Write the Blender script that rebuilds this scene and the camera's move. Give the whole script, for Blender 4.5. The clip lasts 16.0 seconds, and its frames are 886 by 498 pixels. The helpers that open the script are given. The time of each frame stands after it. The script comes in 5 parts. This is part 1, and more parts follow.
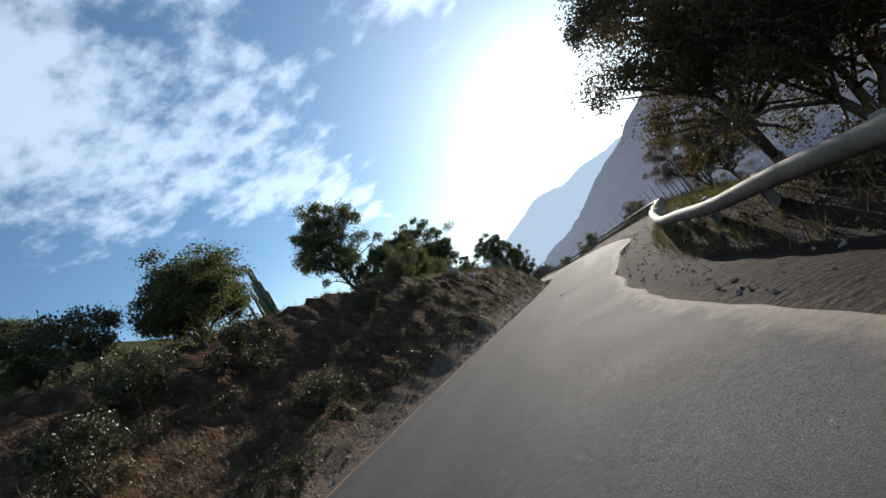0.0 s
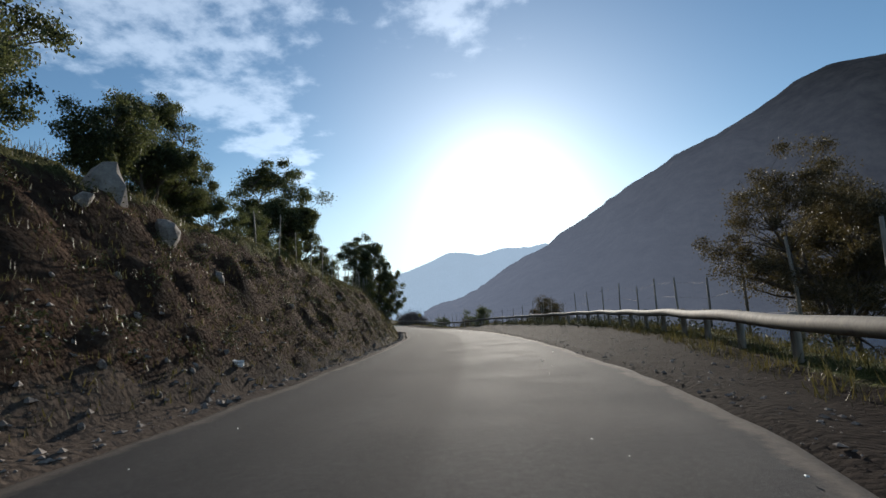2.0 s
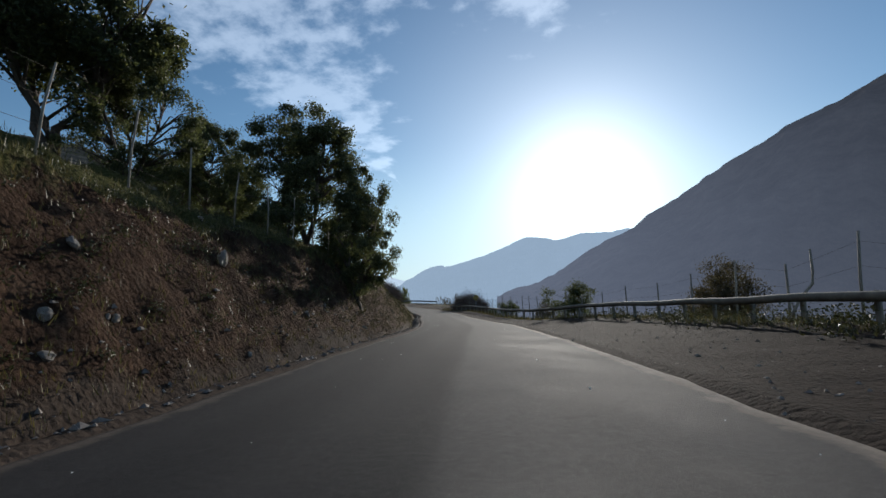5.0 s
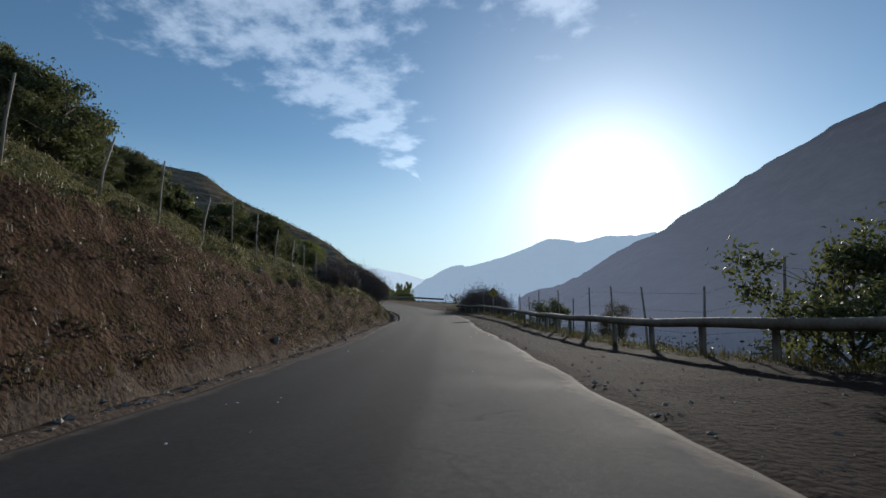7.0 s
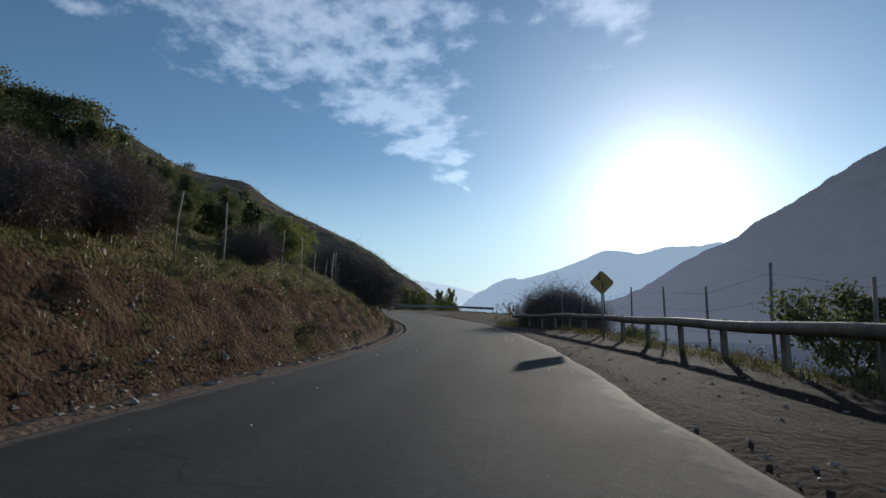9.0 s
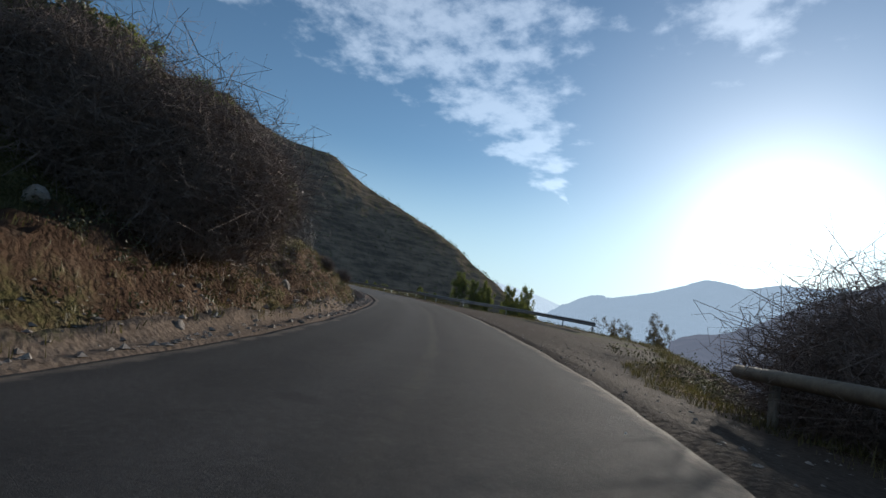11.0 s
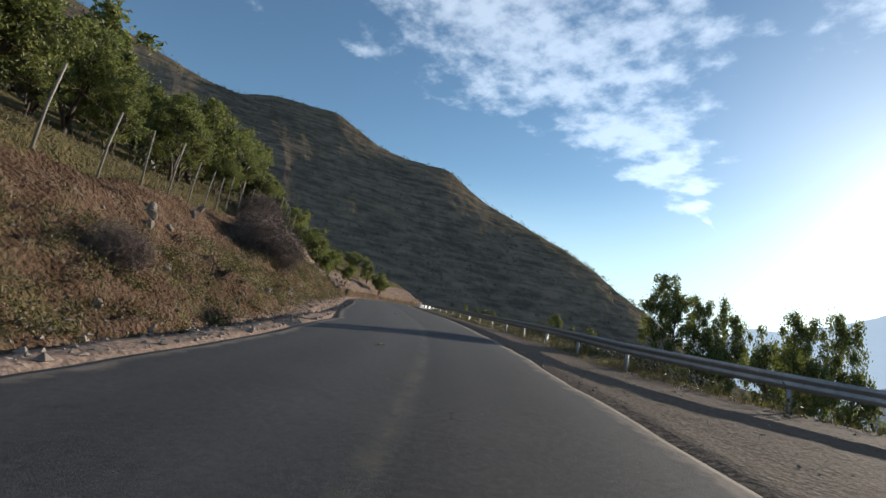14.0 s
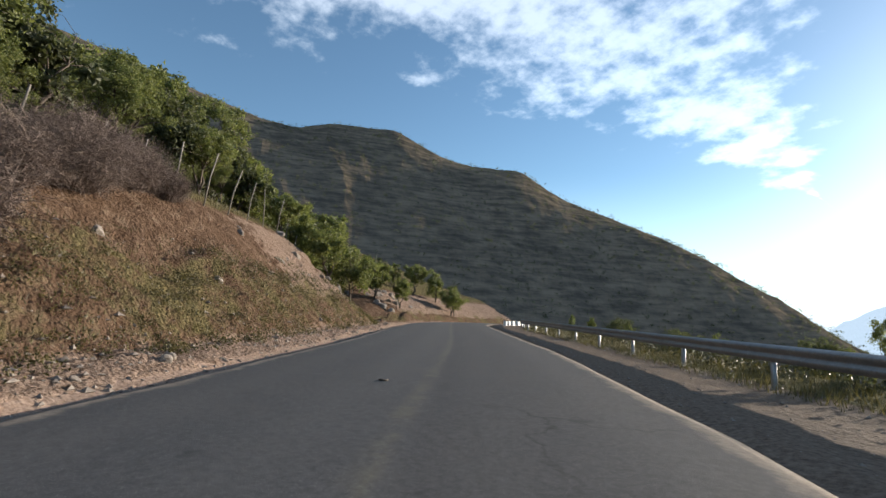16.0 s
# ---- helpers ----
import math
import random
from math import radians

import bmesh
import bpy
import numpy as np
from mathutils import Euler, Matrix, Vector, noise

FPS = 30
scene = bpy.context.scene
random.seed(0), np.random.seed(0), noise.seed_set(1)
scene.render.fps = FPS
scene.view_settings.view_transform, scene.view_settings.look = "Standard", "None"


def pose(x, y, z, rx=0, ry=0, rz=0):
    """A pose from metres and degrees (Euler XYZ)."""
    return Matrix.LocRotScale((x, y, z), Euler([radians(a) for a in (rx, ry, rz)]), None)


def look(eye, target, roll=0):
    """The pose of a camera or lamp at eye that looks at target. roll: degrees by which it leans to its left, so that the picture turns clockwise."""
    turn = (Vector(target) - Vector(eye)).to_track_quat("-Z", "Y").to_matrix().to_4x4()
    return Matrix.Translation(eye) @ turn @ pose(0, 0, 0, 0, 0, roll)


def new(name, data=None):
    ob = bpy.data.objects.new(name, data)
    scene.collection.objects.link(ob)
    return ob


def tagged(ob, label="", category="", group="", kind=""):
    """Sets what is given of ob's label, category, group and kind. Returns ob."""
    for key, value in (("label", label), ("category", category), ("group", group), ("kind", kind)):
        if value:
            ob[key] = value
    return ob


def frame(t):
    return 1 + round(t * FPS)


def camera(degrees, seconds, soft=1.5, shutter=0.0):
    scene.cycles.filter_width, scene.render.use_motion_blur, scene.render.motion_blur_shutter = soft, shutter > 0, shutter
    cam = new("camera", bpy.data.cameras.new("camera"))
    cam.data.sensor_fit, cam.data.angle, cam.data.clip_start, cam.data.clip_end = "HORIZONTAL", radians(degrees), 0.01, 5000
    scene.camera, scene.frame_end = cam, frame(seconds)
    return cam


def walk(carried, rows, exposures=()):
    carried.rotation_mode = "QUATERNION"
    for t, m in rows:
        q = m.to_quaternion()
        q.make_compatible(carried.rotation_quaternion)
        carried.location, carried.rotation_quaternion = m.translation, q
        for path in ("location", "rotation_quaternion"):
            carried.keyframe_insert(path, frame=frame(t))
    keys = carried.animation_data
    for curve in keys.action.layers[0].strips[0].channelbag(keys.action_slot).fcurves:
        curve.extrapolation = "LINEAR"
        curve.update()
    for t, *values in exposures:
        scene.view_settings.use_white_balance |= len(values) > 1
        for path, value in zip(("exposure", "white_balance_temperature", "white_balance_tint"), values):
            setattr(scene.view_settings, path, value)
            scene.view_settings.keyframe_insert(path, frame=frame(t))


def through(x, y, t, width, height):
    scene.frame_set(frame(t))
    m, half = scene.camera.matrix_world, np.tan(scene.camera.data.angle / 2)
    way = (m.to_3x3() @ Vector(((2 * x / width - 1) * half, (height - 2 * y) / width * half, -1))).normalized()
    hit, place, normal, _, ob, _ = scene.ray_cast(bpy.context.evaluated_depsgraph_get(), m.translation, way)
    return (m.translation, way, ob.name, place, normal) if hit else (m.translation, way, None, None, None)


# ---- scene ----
cam = camera(81.8, 16.0)
PATH = [
    (0, (0.000, -0.001, 1.251), (-0.690, 1.861, 1.492), -33.3),
    (0.5, (-1.387, 5.117, 1.045), (-1.917, 7.033, 1.260), -27.9),
    (1, (-2.221, 10.116, 0.914), (-2.606, 12.066, 1.142), -22.1),
    (1.5, (-2.791, 15.028, 0.866), (-3.119, 16.989, 1.076), -14.8),
    (2, (-3.142, 20.248, 0.840), (-3.468, 22.208, 1.061), -3.5),
    (2.5, (-3.673, 25.164, 0.678), (-4.054, 27.122, 0.825), 2.5),
    (3, (-4.205, 30.733, 0.539), (-4.661, 32.674, 0.693), 2.9),
    (3.5, (-5.037, 36.154, 0.384), (-5.525, 38.086, 0.553), 0.7),
    (4, (-5.656, 41.411, 0.229), (-6.144, 43.343, 0.401), -0.6),
    (4.5, (-6.434, 46.795, -0.003), (-6.958, 48.718, 0.168), 0.3),
    (5, (-7.645, 52.606, -0.110), (-8.261, 54.501, 0.068), -2.2),
    (5.2, (-8.224, 54.825, -0.146), (-8.864, 56.711, 0.034), -2.4),
    (7.3, (-15.548, 83.112, -0.990), (-16.273, 84.968, -0.812), 0.5),
    (7.5, (-16.338, 85.278, -1.072), (-17.142, 87.100, -0.889), 1.2),
    (8, (-18.308, 90.742, -1.306), (-19.137, 92.551, -1.109), 1.1),
    (8.2, (-19.120, 93.012, -1.392), (-19.978, 94.804, -1.169), -1.2),
    (10.3, (-29.232, 118.961, -1.816), (-30.248, 120.671, -1.601), 4.6),
    (10.5, (-30.406, 121.642, -1.801), (-31.469, 123.322, -1.579), 5.6),
    (11, (-33.626, 128.082, -1.796), (-34.797, 129.689, -1.581), 8.2),
    (11.5, (-37.584, 134.075, -1.733), (-38.836, 135.619, -1.517), 9.5),
    (12, (-41.777, 139.725, -1.622), (-43.089, 141.216, -1.390), 6.0),
    (12.5, (-45.686, 145.047, -1.448), (-47.013, 146.522, -1.194), 3.3),
    (13, (-49.819, 150.267, -1.298), (-51.180, 151.710, -1.040), 7.1),
    (13.5, (-54.278, 155.187, -1.071), (-55.731, 156.540, -0.828), 10.1),
    (14, (-58.704, 159.647, -0.930), (-60.240, 160.902, -0.670), 8.8),
    (14.5, (-63.122, 163.645, -0.857), (-64.752, 164.779, -0.612), 6.4),
    (15, (-66.927, 166.660, -0.672), (-68.603, 167.713, -0.385), 4.8),
    (15.5, (-70.804, 169.600, -0.498), (-72.490, 170.640, -0.223), 5.0),
    (16, (-74.378, 172.362, -0.384), (-76.092, 173.350, -0.088), 2.5),
]
walk(cam, [(t, look(eye, target, roll)) for t, eye, target, roll in PATH],
     [(0.0, 0.7, 6350, 10), (0.5, 0.75, 6400, 10), (1.5, 0.4, 6300, 10), (2.5, 0.2, 6150, 10), (3.5, 0.05, 6050, 10), (8.0, 0.0, 6000, 10), (10.5, 0.12, 6150, 10), (12.5, 0.33, 6300, 10), (14.5, 0.73, 6500, 10), (16.0, 1.02, 6600, 10)])

# ---------------------------------------------------------------- light
SUN_AZ, SUN_EL = 2.2, 11.4          # degrees left of +y, above the horizon
SUN_DIR = Vector((-math.sin(radians(SUN_AZ)) * math.cos(radians(SUN_EL)),
                  math.cos(radians(SUN_AZ)) * math.cos(radians(SUN_EL)), math.sin(radians(SUN_EL))))
SKY_STRENGTH, SUN_STRENGTH = 0.105, 4.3

world = bpy.data.worlds.new("sky")
scene.world = world
world.use_nodes = True


def build_sky():
    nt = world.node_tree
    nt.nodes.clear()
    n, l = nt.nodes.new, nt.links.new
    sky = n("ShaderNodeTexSky")
    sky.sky_type, sky.sun_disc = "NISHITA", False
    sky.sun_elevation, sky.sun_rotation = radians(SUN_EL), radians(-SUN_AZ)
    sky.altitude, sky.air_density, sky.dust_density, sky.ozone_density = 900, 1.0, 0.25, 2.0
    clear = n("ShaderNodeVectorMath"); clear.operation = "MULTIPLY"
    clear.inputs[1].default_value = (0.86, 0.96, 0.97)
    l(sky.outputs[0], clear.inputs[0])
    co = n("ShaderNodeTexCoord")
    sep = n("ShaderNodeSeparateXYZ")
    l(co.outputs["Generated"], sep.inputs[0])
    # a flat layer of cloud seen from below: the direction divided by its height
    up = n("ShaderNodeMath"); up.operation = "MAXIMUM"; up.inputs[1].default_value = 0.04
    l(sep.outputs["Z"], up.inputs[0])
    px = n("ShaderNodeMath"); px.operation = "DIVIDE"
    py = n("ShaderNodeMath"); py.operation = "DIVIDE"
    l(sep.outputs["X"], px.inputs[0]); l(up.outputs[0], px.inputs[1])
    l(sep.outputs["Y"], py.inputs[0]); l(up.outputs[0], py.inputs[1])
    flat = n("ShaderNodeCombineXYZ")
    l(px.outputs[0], flat.inputs[0]); l(py.outputs[0], flat.inputs[1])
    puff = n("ShaderNodeTexNoise")
    puff.inputs["Scale"].default_value, puff.inputs["Detail"].default_value, puff.inputs["Roughness"].default_value = 11.0, 6.0, 0.6
    # the puffs stand up a little, so that they are less drawn out far off than a flat sheet
    soft = n("ShaderNodeMath"); soft.operation = "ADD"; soft.inputs[1].default_value = 0.22
    l(up.outputs[0], soft.inputs[0])
    qx = n("ShaderNodeMath"); qx.operation = "DIVIDE"
    qy = n("ShaderNodeMath"); qy.operation = "DIVIDE"
    l(sep.outputs["X"], qx.inputs[0]); l(soft.outputs[0], qx.inputs[1])
    l(sep.outputs["Y"], qy.inputs[0]); l(soft.outputs[0], qy.inputs[1])
    stand = n("ShaderNodeCombineXYZ")
    l(qx.outputs[0], stand.inputs[0]); l(qy.outputs[0], stand.inputs[1])
    l(stand.outputs[0], puff.inputs["Vector"])
    bank = n("ShaderNodeTexNoise")
    bank.inputs["Scale"].default_value, bank.inputs["Detail"].default_value = 2.4, 3.0
    l(flat.outputs[0], bank.inputs["Vector"])
    # the main cloud field narrows away from the eye; a smaller one lies beside it
    def calc(kind, a, b):
        m = n("ShaderNodeMath"); m.operation = kind
        for value, slot in ((a, 0), (b, 1)):
            if isinstance(value, (int, float)):
                m.inputs[slot].default_value = value
            else:
                l(value, m.inputs[slot])
        return m.outputs[0]
    ahead = calc("SUBTRACT", py.outputs[0], 1.2)
    axis = calc("SUBTRACT", calc("MULTIPLY", ahead, -0.20), 1.14)
    half = calc("MAXIMUM", calc("SUBTRACT", 0.72, calc("MULTIPLY", ahead, 0.25)), 0.001)
    away = calc("DIVIDE", calc("ABSOLUTE", calc("SUBTRACT", px.outputs[0], axis), 0.0), half)
    side = n("ShaderNodeVectorMath"); side.operation = "DISTANCE"
    side.inputs[1].default_value = (-0.22, 1.35, 0.0)
    wide = n("ShaderNodeVectorMath"); wide.operation = "MULTIPLY"
    wide.inputs[1].default_value = (1.0, 0.8, 1.0)
    l(flat.outputs[0], wide.inputs[0])
    l(wide.outputs[0], side.inputs[0])
    away = calc("MINIMUM", away, calc("ADD", calc("MULTIPLY", side.outputs["Value"], 1.9), 0.3))
    near = n("ShaderNodeMapRange")
    near.inputs["From Min"].default_value, near.inputs["From Max"].default_value = 0.3, 1.5
    near.inputs["To Min"].default_value, near.inputs["To Max"].default_value = 0.12, -0.32
    l(away, near.inputs["Value"])
    s1 = n("ShaderNodeMath"); s1.operation = "MULTIPLY_ADD"; s1.inputs[1].default_value = 0.6
    l(puff.outputs["Fac"], s1.inputs[0]); l(near.outputs[0], s1.inputs[2])
    s2 = n("ShaderNodeMath"); s2.operation = "MULTIPLY_ADD"; s2.inputs[1].default_value = 0.75
    l(bank.outputs["Fac"], s2.inputs[0]); l(s1.outputs[0], s2.inputs[2])
    cover = n("ShaderNodeMapRange"); cover.interpolation_type = "SMOOTHSTEP"
    cover.inputs["From Min"].default_value, cover.inputs["From Max"].default_value = 0.62, 0.86
    l(s2.outputs[0], cover.inputs["Value"])
    # thin cloud lets the sky through
    part_ = n("ShaderNodeMath"); part_.operation = "MULTIPLY"; part_.inputs[1].default_value = 0.76
    l(cover.outputs[0], part_.inputs[0])
    white = n("ShaderNodeVectorMath"); white.operation = "MULTIPLY_ADD"
    white.inputs[1].default_value = (0.9, 0.85, 0.8)
    white.inputs[2].default_value = (3.9, 4.2, 4.6)
    l(clear.outputs[0], white.inputs[0])
    mix = n("ShaderNodeMix"); mix.data_type = "RGBA"
    l(part_.outputs[0], mix.inputs[0]); l(clear.outputs[0], mix.inputs[6]); l(white.outputs[0], mix.inputs[7])
    # pale haze low in the sky
    low = n("ShaderNodeMapRange"); low.interpolation_type = "SMOOTHSTEP"
    low.inputs["From Min"].default_value, low.inputs["From Max"].default_value = 0.0, 0.30
    low.inputs["To Min"].default_value, low.inputs["To Max"].default_value = 0.8, 0.0
    l(sep.outputs["Z"], low.inputs["Value"])
    haze = n("ShaderNodeMix"); haze.data_type = "RGBA"
    l(low.outputs[0], haze.inputs[0]); l(mix.outputs[2], haze.inputs[6])
    haze.inputs[7].default_value = (5.2, 6.8, 7.6, 1)
    # the bright aureole of hazy air round the sun
    dot = n("ShaderNodeVectorMath"); dot.operation = "DOT_PRODUCT"
    dot.inputs[1].default_value = SUN_DIR
    l(co.outputs["Generated"], dot.inputs[0])
    clip = n("ShaderNodeMath"); clip.operation = "MAXIMUM"; clip.inputs[1].default_value = 0.0
    l(dot.outputs["Value"], clip.inputs[0])
    glow = n("ShaderNodeMath"); glow.operation = "POWER"; glow.inputs[1].default_value = AUREOLE[0]
    l(clip.outputs[0], glow.inputs[0])
    glow2 = n("ShaderNodeMath"); glow2.operation = "POWER"; glow2.inputs[1].default_value = AUREOLE[2]
    l(clip.outputs[0], glow2.inputs[0])
    add = n("ShaderNodeMath"); add.operation = "MULTIPLY"; add.inputs[1].default_value = AUREOLE[1]
    l(glow.outputs[0], add.inputs[0])
    add2 = n("ShaderNodeMath"); add2.operation = "MULTIPLY_ADD"; add2.inputs[1].default_value = AUREOLE[3]
    l(glow2.outputs[0], add2.inputs[0]); l(add.outputs[0], add2.inputs[2])
    tint = n("ShaderNodeVectorMath"); tint.operation = "SCALE"
    tint.inputs[0].default_value = (1.0, 0.98, 0.93)
    l(add2.outputs[0], tint.inputs["Scale"])
    total = n("ShaderNodeVectorMath"); total.operation = "ADD"
    l(haze.outputs[2], total.inputs[0]); l(tint.outputs[0], total.inputs[1])
    bg = n("ShaderNodeBackground"); bg.inputs["Strength"].default_value = SKY_STRENGTH
    l(total.outputs[0], bg.inputs["Color"])
    out = n("ShaderNodeOutputWorld")
    l(bg.outputs[0], out.inputs["Surface"])


AUREOLE = (20.0, 3.2, 130.0, 5.5)
build_sky()
sun = new("sun", bpy.data.lights.new("sun", "SUN"))
sun.data.energy, sun.data.angle, sun.data.color = SUN_STRENGTH, radians(0.6), (1.0, 0.9, 0.76)
sun.matrix_world = look(SUN_DIR * 300, (0, 0, 0))

# ---------------------------------------------------------------- small tools
RNG = np.random.default_rng(7)


def smooth(a, b, v):
    x = np.clip((np.asarray(v, float) - a) / (b - a), 0, 1)
    return x * x * (3 - 2 * x)


def lattice(ix, iy, seed):
    h = (ix.astype(np.int64) * 374761393 + iy.astype(np.int64) * 668265263 + seed * 1442695041) & 0x7FFFFFFF
    h = ((h ^ (h >> 13)) * 1274126177) & 0x7FFFFFFF
    return ((h ^ (h >> 16)) & 0xFFFF) / 65535.0


def value_noise(x, y, seed=0):
    x, y = np.asarray(x, float), np.asarray(y, float)
    ix, iy = np.floor(x), np.floor(y)
    fx, fy = x - ix, y - iy
    fx, fy = fx * fx * (3 - 2 * fx), fy * fy * (3 - 2 * fy)
    a, b = lattice(ix, iy, seed), lattice(ix + 1, iy, seed)
    c, d = lattice(ix, iy + 1, seed), lattice(ix + 1, iy + 1, seed)
    return (a * (1 - fx) + b * fx) * (1 - fy) + (c * (1 - fx) + d * fx) * fy - 0.5


def fbm(x, y, octaves=4, seed=0):
    total, amp = 0.0, 1.0
    for k in range(octaves):
        total = total + amp * value_noise(x * 2.03 ** k, y * 2.03 ** k, seed + 17 * k)
        amp *= 0.5
    return total


def mesh_from(name, verts, faces, material, smooth_shade=False):
    """A mesh from arrays of corners and of faces that all have the same number of corners."""
    verts, faces = np.asarray(verts, np.float32), np.asarray(faces, np.int32)
    me = bpy.data.meshes.new(name)
    k = faces.shape[1]
    me.vertices.add(len(verts))
    me.vertices.foreach_set("co", verts.ravel())
    me.loops.add(faces.size)
    me.loops.foreach_set("vertex_index", faces.ravel())
    me.polygons.add(len(faces))
    me.polygons.foreach_set("loop_start", np.arange(0, faces.size, k, dtype=np.int32))
    me.polygons.foreach_set("loop_total", np.full(len(faces), k, np.int32))
    me.polygons.foreach_set("use_smooth", np.full(len(faces), smooth_shade))
    me.materials.append(material)
    me.update()
    me.validate()
    return me


def grid_faces(rows, cols):
    a = (np.arange(rows - 1)[:, None] * cols + np.arange(cols - 1)[None, :]).ravel()
    return np.stack([a, a + 1, a + cols + 1, a + cols], 1)


def part(name, me, parent, label="", at=None):
    ob = new(name, me)
    ob.parent = parent
    if at is not None:
        ob.matrix_basis = at
    if label:
        ob["label"] = label
    return ob


def finish(bm, name, material, smooth_shade=False):
    me = bpy.data.meshes.new(name)
    bm.to_mesh(me)
    bm.free()
    me.materials.append(material)
    for p in me.polygons:
        p.use_smooth = smooth_shade
    return me


def tube(points, radii, sides=6):
    """Corners and quads of a round bar along the points."""
    points = [Vector(p) for p in points]
    verts, faces = [], []
    for k, p in enumerate(points):
        d = (points[min(k + 1, len(points) - 1)] - points[max(k - 1, 0)]).normalized()
        u = d.orthogonal().normalized() if abs(d.z) > 0.9 else d.cross(Vector((0, 0, 1))).normalized()
        v = d.cross(u)
        for j in range(sides):
            a = 2 * math.pi * j / sides
            verts.append(p + float(radii[k]) * (math.cos(a) * u + math.sin(a) * v))
    for k in range(len(points) - 1):
        for j in range(sides):
            a, b = k * sides + j, k * sides + (j + 1) % sides
            faces.append((a, b, b + sides, a + sides))
    first, last = len(verts), len(verts) + 1
    verts += [points[0], points[-1]]
    top = (len(points) - 1) * sides
    for j in range(sides):
        faces.append((first, (j + 1) % sides, j, first))
        faces.append((last, top + j, top + (j + 1) % sides, last))
    return verts, faces


def bars(name, pieces, material, smooth_shade=True):
    """One mesh of several tubes; each piece is (points, radii, sides)."""
    bm = bmesh.new()
    for points, radii, sides in pieces:
        verts, faces = tube(points, radii, sides)
        vs = [bm.verts.new(v) for v in verts]
        for fc in faces:
            ids = list(dict.fromkeys(fc))
            bm.faces.new([vs[i] for i in ids])
    return finish(bm, name, material, smooth_shade)


# ---------------------------------------------------------------- materials
def shader(name):
    m = bpy.data.materials.new(name)
    m.use_nodes = True
    nt = m.node_tree
    return m, nt, nt.nodes["Principled BSDF"]


def ramp_of(nt, fac, stops):
    r = nt.nodes.new("ShaderNodeValToRGB")
    el = r.color_ramp.elements
    while len(el) < len(stops):
        el.new(0.5)
    for e, (p, c) in zip(el, stops):
        e.position, e.color = p, (*c, 1)
    nt.links.new(fac, r.inputs[0])
    return r.outputs[0]


def noise_of(nt, scale, detail=5.0, rough=0.6, stretch=None, space="Object"):
    co = nt.nodes.new("ShaderNodeTexCoord")
    t = nt.nodes.new("ShaderNodeTexNoise")
    t.inputs["Scale"].default_value, t.inputs["Detail"].default_value, t.inputs["Roughness"].default_value = scale, detail, rough
    if stretch:
        mp = nt.nodes.new("ShaderNodeMapping")
        mp.inputs["Scale"].default_value = stretch
        nt.links.new(co.outputs[space], mp.inputs[0])
        nt.links.new(mp.outputs[0], t.inputs["Vector"])
    else:
        nt.links.new(co.outputs[space], t.inputs["Vector"])
    return t.outputs["Fac"]


def mix_of(nt, fac, a, b, kind="MIX"):
    m = nt.nodes.new("ShaderNodeMix")
    m.data_type, m.blend_type = "RGBA", kind
    for value, slot in ((fac, 0), (a, 6), (b, 7)):
        if isinstance(value, (int, float)):
            m.inputs[slot].default_value = value
        elif isinstance(value, tuple):
            m.inputs[slot].default_value = (*value, 1)
        else:
            nt.links.new(value, m.inputs[slot])
    return m.outputs[2]


def math_of(nt, kind, a, b=0.0):
    m = nt.nodes.new("ShaderNodeMath")
    m.operation = kind
    for value, slot in ((a, 0), (b, 1)):
        if isinstance(value, (int, float)):
            m.inputs[slot].default_value = value
        else:
            nt.links.new(value, m.inputs[slot])
    return m.outputs[0]


def step_of(nt, v, a, b):
    m = nt.nodes.new("ShaderNodeMapRange")
    m.interpolation_type = "SMOOTHSTEP"
    m.inputs["From Min"].default_value, m.inputs["From Max"].default_value = a, b
    nt.links.new(v, m.inputs["Value"])
    return m.outputs[0]


def bump_of(nt, bsdf, height, strength, distance):
    b = nt.nodes.new("ShaderNodeBump")
    b.inputs["Strength"].default_value, b.inputs["Distance"].default_value = strength, distance
    nt.links.new(height, b.inputs["Height"])
    nt.links.new(b.outputs[0], bsdf.inputs["Normal"])


def plain(name, low, high, scale, rough=0.8, metal=0.0, bump=0.3, depth=0.02, stretch=None):
    """A mottled surface between two colours."""
    m, nt, bsdf = shader(name)
    coarse = noise_of(nt, scale, 6, 0.65, stretch)
    fine = noise_of(nt, scale * 7, 4, 0.6, stretch)
    both = math_of(nt, "ADD", math_of(nt, "MULTIPLY", coarse, 0.65), math_of(nt, "MULTIPLY", fine, 0.35))
    nt.links.new(ramp_of(nt, both, [(0.3, low), (0.7, high)]), bsdf.inputs["Base Color"])
    bsdf.inputs["Roughness"].default_value, bsdf.inputs["Metallic"].default_value = rough, metal
    bump_of(nt, bsdf, both, bump, depth)
    return m


